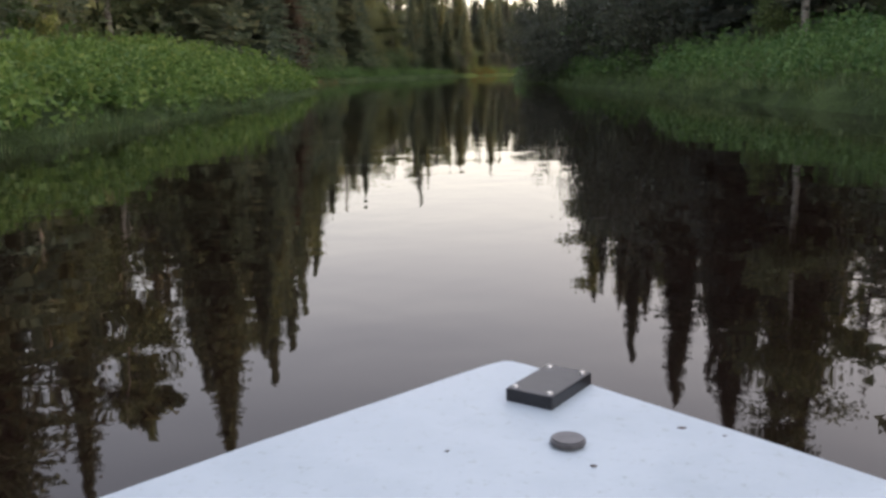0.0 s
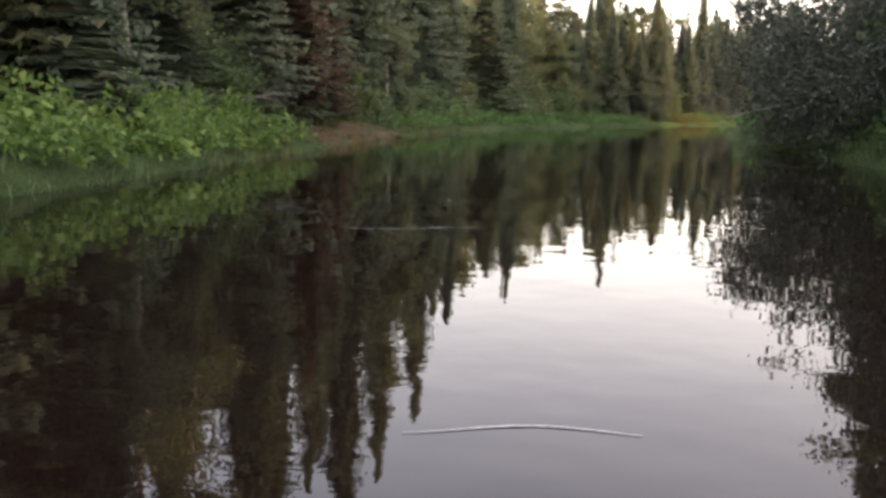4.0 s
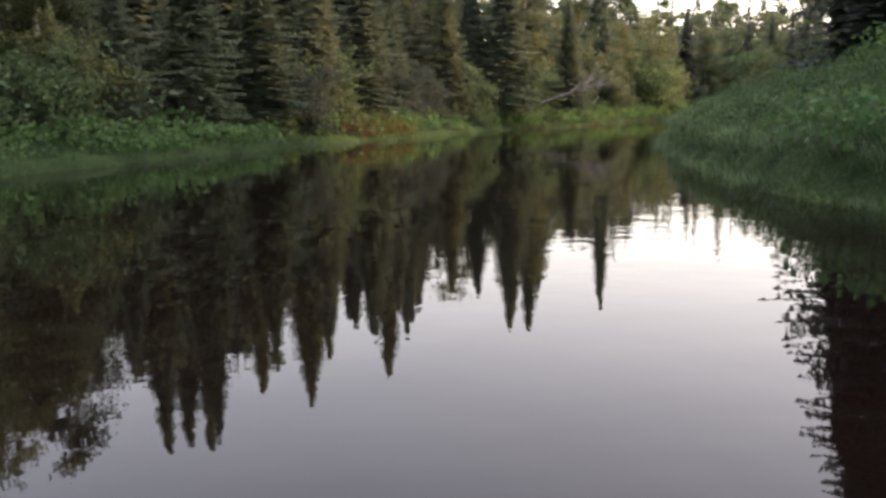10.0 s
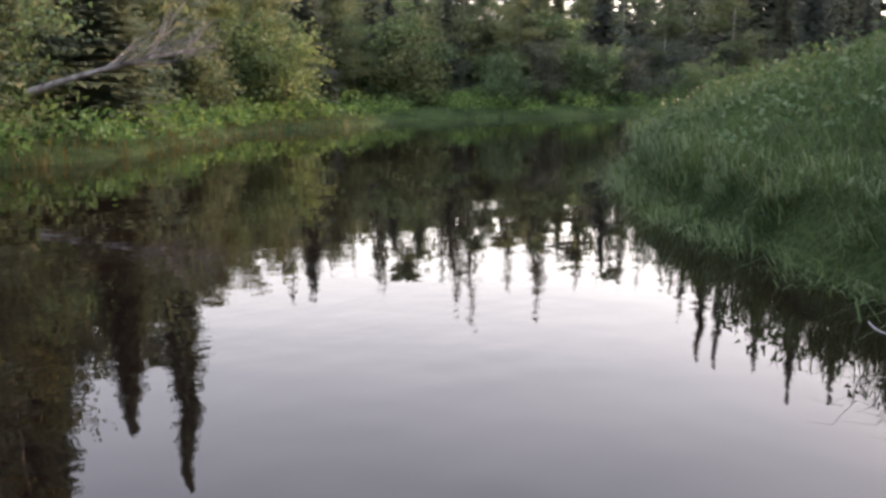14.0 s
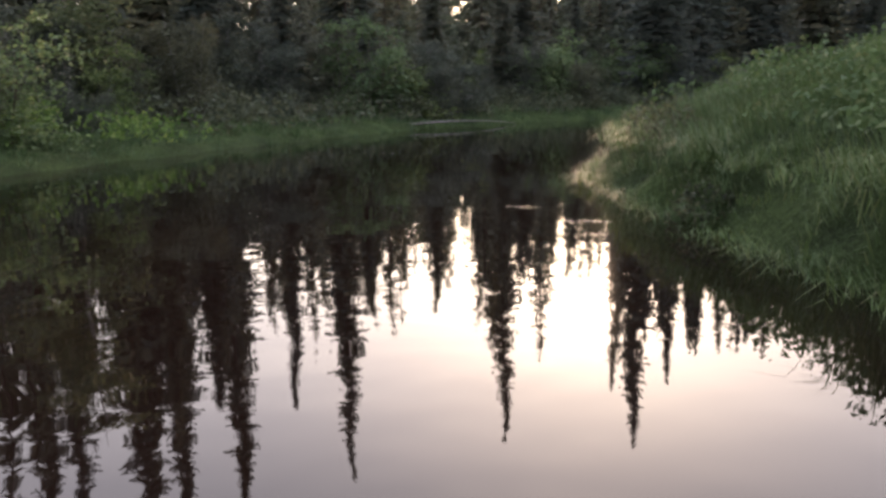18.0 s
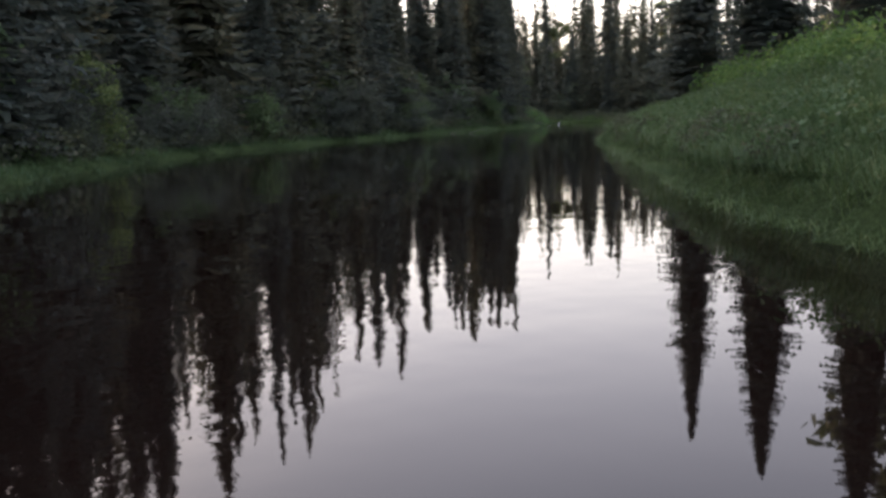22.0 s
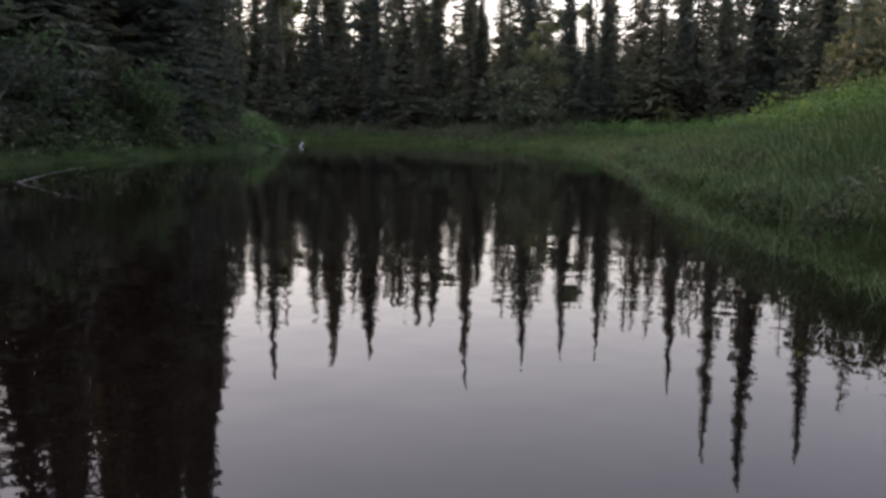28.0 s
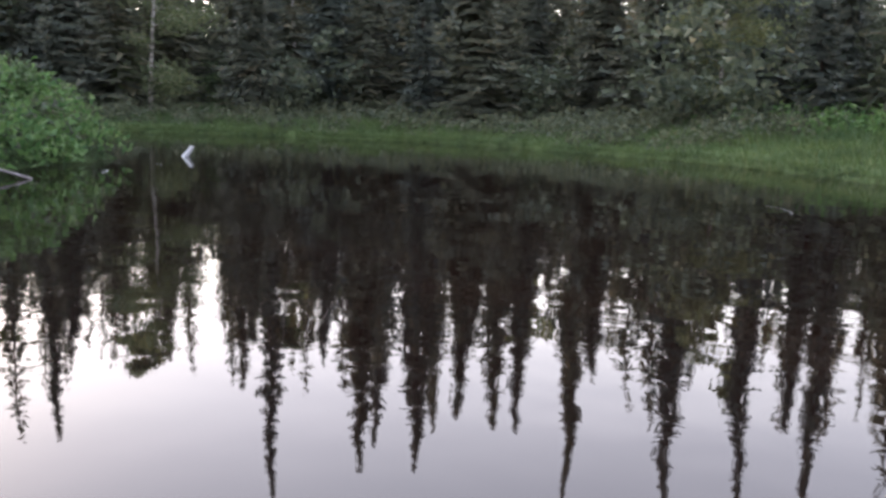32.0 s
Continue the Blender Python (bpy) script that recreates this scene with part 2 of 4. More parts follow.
def tubes(paths, sides=6):
    """Tapered tubes as arrays; paths: list of (points (k, 3), radii (k,))."""
    V, F, base = [], [], 0
    for pts, rad in paths:
        pts = np.asarray(pts, float)
        k = len(pts)
        d = np.gradient(pts, axis=0)
        d /= np.linalg.norm(d, axis=1)[:, None] + 1e-9
        ref = np.where(np.abs(d[:, 2:3]) > 0.9, np.array([[1.0, 0, 0]]), np.array([[0, 0, 1.0]]))
        u = np.cross(d, ref)
        u /= np.linalg.norm(u, axis=1)[:, None] + 1e-9
        v = np.cross(d, u)
        a = np.linspace(0, 2 * np.pi, sides, endpoint=False)
        ring = pts[:, None] + np.asarray(rad)[:, None, None] * (np.cos(a)[None, :, None] * u[:, None] + np.sin(a)[None, :, None] * v[:, None])
        V.append(ring.reshape(-1, 3))
        i, j = np.meshgrid(np.arange(k - 1), np.arange(sides), indexing="ij")
        j2 = (j + 1) % sides
        F.append(base + np.stack([i * sides + j, i * sides + j2, (i + 1) * sides + j2, (i + 1) * sides + j], -1).reshape(-1, 4))
        base += k * sides
    return np.concatenate(V), np.concatenate(F)


# ---------------------------------------------------------------- plan of the river
def spline(pts, step=1.0):
    p = np.asarray(pts, float)
    p = np.vstack([2 * p[0] - p[1], p, 2 * p[-1] - p[-2]])
    out = []
    for a, b, c, d in zip(p[:-3], p[1:-2], p[2:-1], p[3:]):
        k = max(2, int(np.linalg.norm(c - b) / step))
        t = np.linspace(0, 1, k, endpoint=False)[:, None]
        out.append(0.5 * (2 * b + (c - a) * t + (2 * a - 5 * b + 4 * c - d) * t**2 + (3 * b - a - 3 * c + d) * t**3))
    return np.vstack(out + [p[-2:-1]])


SHORE_L = spline([(-19, -140), (-17, -60), (-15.8, -20), (-14.9, -9), (-13.1, 8), (-13.1, 24), (-13.4, 38), (-12, 52), (-6, 68.5),
                  (-1.5, 74.5), (2.5, 80.5), (7, 84), (12, 90), (16.5, 91.5), (20.5, 95), (24.5, 99), (31.5, 101.5), (36, 104),
                  (41, 102), (50, 99), (62, 96.5), (75, 91.5), (86, 82.5), (99, 71.5), (105, 65.0), (110, 56), (114, 49), (119, 40.5),
                  (123.2, 31.4), (127.2, 22.5), (130.6, 17.5), (133.0, 15.4), (137.5, 17.6), (142, 27), (150, 42), (156, 70)])
SHORE_R = spline([(4, -140), (2, -60), (1.2, -14), (1.5, 10), (1.5, 26), (2.1, 40), (3.8, 50), (5.3, 57.7), (8.3, 65.3), (11.2, 70.9),
                  (14.0, 75.5), (16.3, 78.5), (19.3, 81.2), (23.5, 83.4), (27.5, 84.0), (31.5, 85.2), (36, 86.5), (42, 87.9), (49, 88.6), (56.6, 86.6), (63, 83.2), (70.3, 78.2),
                  (75, 73.2), (80, 67.9), (85, 62.4), (89.3, 57.7), (94.1, 51.7), (98.4, 46.1), (102.4, 38.7), (106.3, 29.6), (110.7, 20.7), (115, 12), (119.5, 5), (125, 0.8),
                  (131, -1.5), (138, -2.5), (145, 0.5), (150, 5), (158, 16), (168, 34), (176, 66)])
RIVER = np.vstack([SHORE_L, SHORE_R[::-1]])


def seg_dist(q, line):
    """Distance of points q (n, 2) to a polyline, and the index of the nearest vertex."""
    best, idx = np.full(len(q), 1e9), np.zeros(len(q), int)
    for s in range(0, len(q), 4000):
        d = ((q[s:s + 4000, None] - line[None]) ** 2).sum(-1)
        idx[s:s + 4000] = d.argmin(1)
        best[s:s + 4000] = np.sqrt(d.min(1))
    return best, idx


def in_river(q):
    a, b = RIVER, np.roll(RIVER, -1, axis=0)
    hit = np.zeros(len(q), bool)
    for (ax, ay), (bx, by) in zip(a, b):
        if ay == by:
            continue
        c = ((ay > q[:, 1]) != (by > q[:, 1])) & (q[:, 0] < (bx - ax) * (q[:, 1] - ay) / (by - ay) + ax)
        hit ^= c
    return hit


def wavy(x, y):
    return (np.sin(x * 0.31 + 1.3 * np.sin(y * 0.23)) + np.sin(y * 0.37 + 1.7 * np.sin(x * 0.19)) + 0.6 * np.sin(x * 0.9 + y * 0.7) + 0.5 * np.sin(y * 1.1 - x * 0.8)) / 3.1


def land(q):
    """Height, distance to the water and side (1: inner, grassy bank) at points q."""
    dl, il = seg_dist(q, SHORE_L)
    dr, ir = seg_dist(q, SHORE_R)
    right = dr < dl
    d = np.minimum(dl, dr)
    wet = in_river(q)
    w = wavy(q[:, 0], q[:, 1])
    # a ragged water's edge on the outer bank
    nib = 0.55 * wavy(q[:, 0] * 2.9, q[:, 1] * 2.3) * ~right * (d < 3)
    d = np.where(wet, -d, d) + nib
    wet, d = d < 0, np.abs(d)
    # inner bank: a mound that rises away from the water, higher along the bend
    along = np.interp(q[:, 1], [-60, 0, 25, 40, 58], [2.5, 2.5, 2.3, 2.8, 3.25])
    hr = np.interp(d, [0, 0.35, 0.9, 2, 5, 9, 15, 40], [0.0, 0.34, 0.50, 0.74, 1.30, 1.85, 2.15, 2.35]) * along / 2.3 * (1.08 + 0.10 * w + 0.07 * wavy(q[:, 0] * 2.3, q[:, 1] * 2.1) * np.clip(d / 2, 0, 1))
    flat = np.clip((q[:, 0] - 100) / 16, 0, 1) * right
    hr = hr * (1 - 0.55 * flat * np.interp(d, [0, 12, 22], [1, 1, 0.4]))
    hl = np.interp(d, [0, 0.5, 2, 6, 14, 40], [0.0, 0.22, 0.5, 0.85, 1.3, 2.2]) * (1.0 + 0.15 * w) * np.interp(q[:, 1], [8, 20], [1.55, 1.0])
    h = np.where(right, hr, hl)
    return np.where(wet, -np.interp(d, [0, 0.4, 2.5, 6], [0.0, 0.25, 0.9, 1.6]), h), np.where(wet, -d, d), right


gx = np.concatenate([[-3500, -1500, -700, -350, -200, -130, -95, -70, -52], np.arange(-42, 182, 0.8), [190, 205, 230, 270, 340, 480, 800, 1600, 3500]])
gy = np.concatenate([[-3500, -1500, -700, -350, -220, -160, -120, -95, -80], np.arange(-70, 136, 0.8), [142, 152, 168, 195, 240, 320, 480, 800, 1600, 3500]])
GX, GY = np.meshgrid(gx, gy)
q = np.column_stack([GX.ravel(), GY.ravel()])
gh, gd, gr = land(q)
far = np.maximum(np.abs(q[:, 0] - 60) - 200, 0) + np.maximum(np.abs(q[:, 1] - 20) - 200, 0)
gh = np.where(far > 0, np.maximum(gh, 2.0) + 0.01 * np.minimum(far, 1500), gh)
i, j = np.meshgrid(np.arange(len(gy) - 1), np.arange(len(gx) - 1), indexing="ij")
n = len(gx)
ground = new("ground", mesh_np("ground", np.column_stack([q, gh]), np.stack([i * n + j, i * n + j + 1, (i + 1) * n + j + 1, (i + 1) * n + j], -1).reshape(-1, 4), M_SOIL))
ground.data.polygons.foreach_set("use_smooth", np.ones(len(ground.data.polygons), bool))
ground.data.materials.append(M_TURF)
fd, fr = gd.reshape(len(gy), n)[:-1, :-1].ravel(), gr.reshape(len(gy), n)[:-1, :-1].ravel()
ground.data.polygons.foreach_set("material_index", ((fd > -1.6) & (fd < np.where(fr, 19, 8))).astype(np.int32))
tagged(ground, "mossy dark soil of the river banks under the vegetation", "ground", kind="structure")

wx, wy = np.linspace(-60, 260, 9), np.linspace(-200, 180, 9)
WX, WY = np.meshgrid(wx, wy)
i, j = np.meshgrid(np.arange(8), np.arange(8), indexing="ij")
water = new("water", mesh_np("water", np.column_stack([WX.ravel(), WY.ravel(), 0 * WX.ravel()]), np.stack([i * 9 + j, i * 9 + j + 1, (i + 1) * 9 + j + 1, (i + 1) * 9 + j], -1).reshape(-1, 4), M_WATER))
tagged(water, "calm dark brown river water mirroring sky and trees", "water", kind="structure")

# ---------------------------------------------------------------- plants
rng = np.random.default_rng(7)


def leaf_tris(at, size, rng, droop=0.3, long=1.5):
    """One small pointed leaf spray (a triangle) at each point."""
    k = len(at)
    a, b = rng.uniform(0, 2 * np.pi, k), rng.normal(-droop, 0.6, k)
    d = np.column_stack([np.cos(a) * np.cos(b), np.sin(a) * np.cos(b), np.sin(b)])
    s = np.cross(d, rng.normal(0, 1, (k, 3)))
    s /= np.linalg.norm(s, axis=1)[:, None] + 1e-9
    L = (size * rng.uniform(0.6, 1.4, k))[:, None]
    v = np.stack([at - d * L * long * 0.4 + s * L * 0.45, at - d * L * long * 0.3 - s * L * 0.45, at + d * L * long * 0.6], 1)
    return v.reshape(-1, 3), np.arange(3 * k).reshape(-1, 3)


def spruce_meshes(seed, height, spread, rows, arms, fine=5, low=0.05, broad=0.24):
    """Trunk, and a crown of drooping boughs with hanging twigs on both sides."""
    r = np.random.default_rng(seed)
    lean = r.normal(0, 0.008, 2)
    zz = np.linspace(0, height, 8)
    trunk = tubes([(np.column_stack([lean[0] * zz, lean[1] * zz, zz - 0.3]), np.linspace(height * 0.0105, 0.012, 8))], 7)
    f = ((np.arange(rows * arms) + r.uniform(-3, 3, rows * arms)) / (rows * arms)).clip(0, 0.995)
    k = len(f)
    a = r.uniform(0, 2 * np.pi, k)
    z = height * (low + (1 - low) * f) + r.normal(0, 0.12, k)
    lump = 1 + 0.22 * np.sin(f * 23 + seed) * np.sin(a * 2 + seed * 1.7)
    R = (spread * 1.08 * (1 - f) ** 0.93 * lump * r.uniform(0.55, 1.12, k) + 0.15) * np.where(f < 0.1, 0.8, 1)
    t = np.linspace(0.02, 1, fine)
    drop = -(0.25 + 0.3 * (1 - f))[:, None] * R[:, None] * t + 0.22 * R[:, None] * t**2.4 + (r.normal(0, 0.06, k) * R)[:, None]
    ax = np.stack([np.cos(a)[:, None] * R[:, None] * t, np.sin(a)[:, None] * R[:, None] * t, z[:, None] + drop], -1)
    ax[..., 0] += lean[0] * z[:, None]
    ax[..., 1] += lean[1] * z[:, None]
    side = np.stack([-np.sin(a), np.cos(a), 0 * a], -1)[:, None]
    wid = ((0.10 + broad * R)[:, None] * np.sin(np.pi * np.clip(t * 0.85 + 0.12, 0, 1)))[:, 1:, None]
    p0, p1 = ax[:, :-1], ax[:, 1:]
    down = np.array([0, 0, -1.0])
    shp = (k, fine - 1, 1)
    V = []
    for sgn in (1, -1, 0):
        # narrow sprays to both sides of the bough and hanging under it
        mid = p0 + (p1 - p0) * r.uniform(0.2, 0.8, shp)
        half = (p1 - p0) * r.uniform(0.30, 0.55, shp) + down * r.normal(0, 0.03, shp)
        out = sgn * side * wid * r.uniform(0.45, 1.5, shp) + down * wid * r.uniform(0.05 if sgn else 0.4, 0.9, shp) + (p1 - p0) * r.uniform(0.2, 1.2, shp)
        V.append(np.stack([mid - half, mid + half, mid + out + r.normal(0, 0.03, (k, fine - 1, 3))], 2).reshape(-1, 3))
    q0, q1 = ax[:, -2], ax[:, -1]
    V.append(np.stack([q0, q1 + (q1 - q0) * 0.5, q0 * 0.4 + q1 * 0.6 + down * (0.06 + 0.05 * R[:, None])], 1).reshape(-1, 3))
    # dense inner boughs close to the stem
    n2 = k
    f2 = r.uniform(0.02, 0.97, n2)
    a2, R2 = r.uniform(0, 2 * np.pi, n2), spread * (1 - f2) ** 0.8 * 0.5
    z2 = height * (low + (1 - low) * f2)
    c = np.stack([np.cos(a2) * R2 * 0.25 + lean[0] * z2, np.sin(a2) * R2 * 0.25 + lean[1] * z2, z2], -1)
    o = np.stack([np.cos(a2) * R2, np.sin(a2) * R2, -0.35 * R2 - 0.2], -1)
    w = np.stack([-np.sin(a2), np.cos(a2), 0 * a2], -1) * (R2 * 0.35 + 0.10)[:, None]
    V.append(np.stack([c, c + o * 0.9 + w, c + o * 0.9 - w], 1).reshape(-1, 3))
    V = np.concatenate(V)
    return trunk, (V, np.arange(len(V)).reshape(-1, 3))


def broad_meshes(seed, height, spread, leaves, size, bare=0.25, stems=1, limbs=22):
    """A birch, aspen or willow: forked limbs and a crown of leaf clumps with gaps."""
    r = np.random.default_rng(seed)
    paths, tips = [], []
    for s in range(stems):
        off = r.normal(0, 0.25, 2) * (stems > 1)
        ln = r.normal(0, 0.035 + 0.12 * (stems > 1), 2)
        zz = np.linspace(0, 1, 7)
        bow = r.normal(0, 0.02, 2) * height
        stem = np.column_stack([off[0] + ln[0] * height * zz + bow[0] * zz**2, off[1] + ln[1] * height * zz + bow[1] * zz**2, height * zz * (0.97 if s == 0 else r.uniform(0.6, 0.95)) - 0.3])
        paths.append((stem, np.linspace(0.010 * height / stems**0.5, 0.012, 7)))
        for b in range(int(limbs / stems**0.5)):
            f = r.uniform(bare, 0.97)
            p0 = np.array([np.interp(f, zz, stem[:, c]) for c in range(3)])
            a = r.uniform(0, 2 * np.pi)
            R = spread * (0.35 + 0.75 * np.sin(np.pi * min(1, (f - bare) / (1 - bare) * 0.75 + 0.25))) * r.uniform(0.5, 1.1)
            t = np.linspace(0, 1, 4)[:, None]
            br = p0 + t * np.array([np.cos(a) * R, np.sin(a) * R, r.uniform(0.2, 0.7) * R]) - np.array([0, 0, 0.3 * R]) * t**2
            paths.append((br, np.linspace(0.0035 * height * (1.1 - f), 0.006, 4)))
            tips.append((br, R))
    wood = tubes(paths, 5)
    w = np.array([R for _, R in tips])
    at = []
    for br, R in tips:
        k = max(3, int(leaves * R / w.sum()))
        t = r.uniform(0.15, 1.05, k) ** 0.8
        base = np.column_stack([np.interp(t, np.linspace(0, 1, 4), br[:, c]) for c in range(3)])
        at.append(base + r.normal(0, 0.17 * R + 0.10, (k, 3)) * [1, 1, 0.8] - [0, 0, 0.10 * R])
    return wood, leaf_tris(np.concatenate(at), size, r)


def ground_z(x, y):
    return float(land(np.array([[x, y]], float))[0][0])


PLANTS = {}


def model(kind, trunk, crown, mt, mc):
    PLANTS.setdefault(kind, []).append((mesh_np(kind + "_trunk", *trunk, mt), mesh_np(kind + "_crown", *crown, mc)))


for k in range(7):
    model("spruce", *spruce_meshes(10 + k, 18.0, (2.2, 2.6, 1.8, 2.4, 1.6, 2.9, 2.0)[k], 46, 9, 6), M_BARK, M_SPRUCE)
for k in range(3):
    model("spruce", *spruce_meshes(70 + k, 18.0, (2.5, 2.9, 2.2)[k], 92, 11, 15, 0.05, 0.10), M_BARK, M_SPRUCE_LIGHTENED)
for k in range(2):
    model("spruce", *spruce_meshes(80 + k, 18.0, (2.4, 2.7)[k], 92, 11, 14, 0.05, 0.10), M_BARK, M_SPRUCE)
for k in range(5):
    model("birch", *broad_meshes(30 + k, 16.0, (2.2, 2.7, 1.9, 2.4, 2.0)[k], 11000, 0.125, (0.2, 0.12, 0.3, 0.15, 0.25)[k], 1, 34), M_BIRCHBARK, M_BIRCH)
for k in range(5):
    model("alder", *broad_meshes(50 + k, 6.0, (1.7, 2.1, 1.5, 1.9, 2.3)[k], 4200, 0.14, 0.04, 4, 26), M_BARK, M_WILLOW)
for k in range(3):
    model("alder", *broad_meshes(60 + k, 6.0, (1.6, 1.8, 1.5)[k], 13000, 0.085, 0.04, 4, 44), M_DEAD, M_GREY)
for k in range(3):
    model("alder", *broad_meshes(65 + k, 6.0, (1.9, 2.2, 1.7)[k], 5200, 0.13, 0.06, 3, 34), M_BARK, M_BIRCH)
BASE_H = {"spruce": 18.0, "birch": 16.0, "alder": 6.0}
NAMES = {"spruce": ("spruce_tree", "tall dark green spruce with drooping boughs on the bank", "tree", "spruces of the forest"),
         "birch": ("birch_tree", "slender birch with pale trunk and yellow-green leaves", "tree", "birches of the forest"),
         "alder": ("willow_shrub", "bushy many-stemmed green willow beside the river", "shrub", "willow shrubs along the banks")}
MASTER = {}


def plant(kind, x, y, height, z=None, variant=None, lean=(0, 0), fat=1.0, label=""):
    v = int(rng.integers(7 if kind == "spruce" else 5)) if variant is None else variant
    s = height / BASE_H[kind]
    m = pose(x, y, (ground_z(x, y) if z is None else z) - 0.05, lean[0], lean[1], rng.uniform(0, 360))
    name, lab, cat, group = NAMES[kind]
    if (kind, v) not in MASTER:
        ob = new(name)
        part("trunk", PLANTS[kind][v][0], ob)
        part("crown", PLANTS[kind][v][1], ob)
        tagged(ob, lab, cat, group)
        MASTER[kind, v] = ob
        ob.matrix_basis = m
    else:
        ob = copy_thing(MASTER[kind, v], m)
    ob.scale = (s * fat, s * fat, s)
    if label:
        ob["label"] = label
    return ob


def run_of(shore):
    return np.concatenate([[0], np.cumsum(np.linalg.norm(np.diff(shore, axis=0), axis=1))])


RUN_L, RUN_R = run_of(SHORE_L), run_of(SHORE_R)
# height of the canopy along each bank: metres along the shore, metres high near the water
CANOPY_L = ([120, 150, 168, 180, 192, 204, 216, 228, 240, 252, 264, 276, 288, 294, 300, 306, 318, 330, 342, 354, 372, 384, 400, 412, 420, 430],
            [21, 20, 19, 18, 16, 13.5, 12, 11, 10.5, 9.5, 8, 7.5, 8.5, 13, 14, 10, 10.5, 14, 18, 19, 20, 18, 20, 20, 13, 22])
CANOPY_R = ([120, 144, 162, 174, 186, 280, 296, 304, 312, 324, 336, 348, 360, 384, 396, 408, 416], [19, 18, 15, 16, 21, 21, 20, 20, 18, 16, 16, 14, 12, 11.5, 13.5, 15, 20])


def canopy(right, idx_l, idx_r, d):
    low = np.where(right, np.interp(RUN_R[idx_r], *CANOPY_R), np.interp(RUN_L[idx_l], *CANOPY_L))
    rise = np.where(right, 0.2, np.interp(RUN_L[idx_l], [0, 205, 240, 255, 300, 330], [0.45, 0.45, 0.3, 0.2, 0.2, 0.3]))
    return np.minimum(low + rise * np.maximum(d - 7, 0), 22)


# trees that stand out against the sky
for kind, x, y, h, fat in [("spruce", 75.8, 112.4, 20, 0.9), ("spruce", 71.2, 108.5, 18.5, 0.9), ("spruce", 73.6, 106.7, 19, 0.9), ("spruce", 89.4, 110.9, 26, 0.8),
                           ("spruce", 91.2, 107.7, 26, 0.9), ("spruce", 100.3, 102.1, 26, 0.8), ("spruce", 101.2, 90.8, 23, 0.85), ("spruce", 105.6, 81.7, 21, 0.7)]:
    plant(kind, x, y, h, fat=fat)
for kind, x, y, h, fat in [("spruce", 101, 81, 24, 0.8), ("spruce", 112, 77, 22, 0.8), ("spruce", 110.5, 61.9, 18.5, 0.8), ("spruce", 112, 59.5, 19, 0.8), ("spruce", 115.1, 56.1, 18, 0.7),
                           ("spruce", 143, 33, 22, 0.7), ("spruce", 156.5, -20.2, 21, 0.8), ("spruce", 160.5, -31.7, 24, 0.8), ("spruce", 146.2, -29.6, 25, 0.45),
                           ("spruce", -1.9, 111.1, 19.4, 0.9)]:
    plant(kind, x, y, h, fat=fat)
for kind, x, y, h, fat in [("spruce", -17.3, 45, 23, 0.85), ("spruce", -16.4, 50, 20, 0.8), ("spruce", -17.6, 33, 21, 0.9), ("spruce", -18.5, 18, 20, 0.9), ("spruce", -15.3, 57.5, 19, 0.75),
                           ("spruce", -13.9, 62, 13.5, 0.8), ("spruce", -10.2, 71, 13, 0.8), ("spruce", -4.0, 81.3, 10.5, 0.9), ("spruce", -2.3, 83.4, 11.3, 0.9), ("spruce", 7.2, 93.5, 12.5, 0.9),
                           ("spruce", 24, 103, 12.2, 0.75), ("spruce", 15.9, 95.6, 11.2, 0.95), ("spruce", 14.5, 94.9, 11, 0.95)]:
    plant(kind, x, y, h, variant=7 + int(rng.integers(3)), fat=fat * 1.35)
for kind, x, y, h, fat in [("spruce", 7.6, 35, 12.4, 0.8), ("spruce", 7.5, 26, 16.9, 0.85), ("spruce", 7.3, 15.8, 17, 0.85), ("spruce", 7.3, 8.3, 16.6, 0.9), ("birch", 7.4, 3, 16, 0.9), ("spruce", 17, 55, 19, 0.8),
                           ("spruce", 115.3, -11.1, 21.8, 0.6), ("spruce", 112.2, -8.7, 21.9, 0.8), ("spruce", 119.1, -14, 17.8, 0.6), ("spruce", 108.2, -5.7, 17.5, 0.7)]:
    plant(kind, x, y, h, variant=10 + int(rng.integers(2)) if y > 0 and kind == "spruce" else None, fat=fat * (1.25 if y > 0 else 1.0))
for kind, x, y, h, fat in [("spruce", 155.4, -9.2, 21.6, 0.6), ("spruce", 150.7, -12.1, 19.3, 0.8), ("spruce", 147.6, -13.6, 18.7, 0.8), ("spruce", 143.2, -15.4, 16, 0.8), ("spruce", 141.4, -15.4, 15.8, 0.7),
                           ("spruce", 138.4, -15.9, 18.8, 0.5), ("spruce", 133, -16.2, 18.4, 0.5), ("spruce", 128.9, -15.1, 17, 0.45), ("spruce", 125.2, -14, 16, 0.5), ("spruce", 133.4, 26, 21.7, 0.7)]:
    plant(kind, x, y, h, fat=fat * 1.4)
for kind, x, y, h, fat in [("spruce", 92, 47.5, 14.5, 1.0), ("spruce", 86, 51, 13.5, 1.15), ("spruce", 80, 54.5, 13.5, 1.0), ("spruce", 16.5, 53, 18, 0.9), ("spruce", 18.5, 58.5, 19, 0.9), ("spruce", 22, 64, 18, 0.9),
                           ("spruce", 16.4, 68.5, 13.2, 1.4), ("spruce", 18.9, 68.5, 13.2, 1.4), ("spruce", 20.8, 66.5, 14.5, 1.3),
                           ("spruce", 92, 80.6, 13, 1.0), ("spruce", 95, 78.4, 15, 0.9), ("spruce", 98, 77.4, 16.5, 0.9), ("spruce", 101, 75.4, 17, 0.9), ("spruce", 104, 73, 18, 0.9), ("spruce", 107.2, 70.4, 19, 0.9)]:
    plant(kind, x, y, h, variant=10 + int(rng.integers(2)) if x < 93 else None, fat=fat)
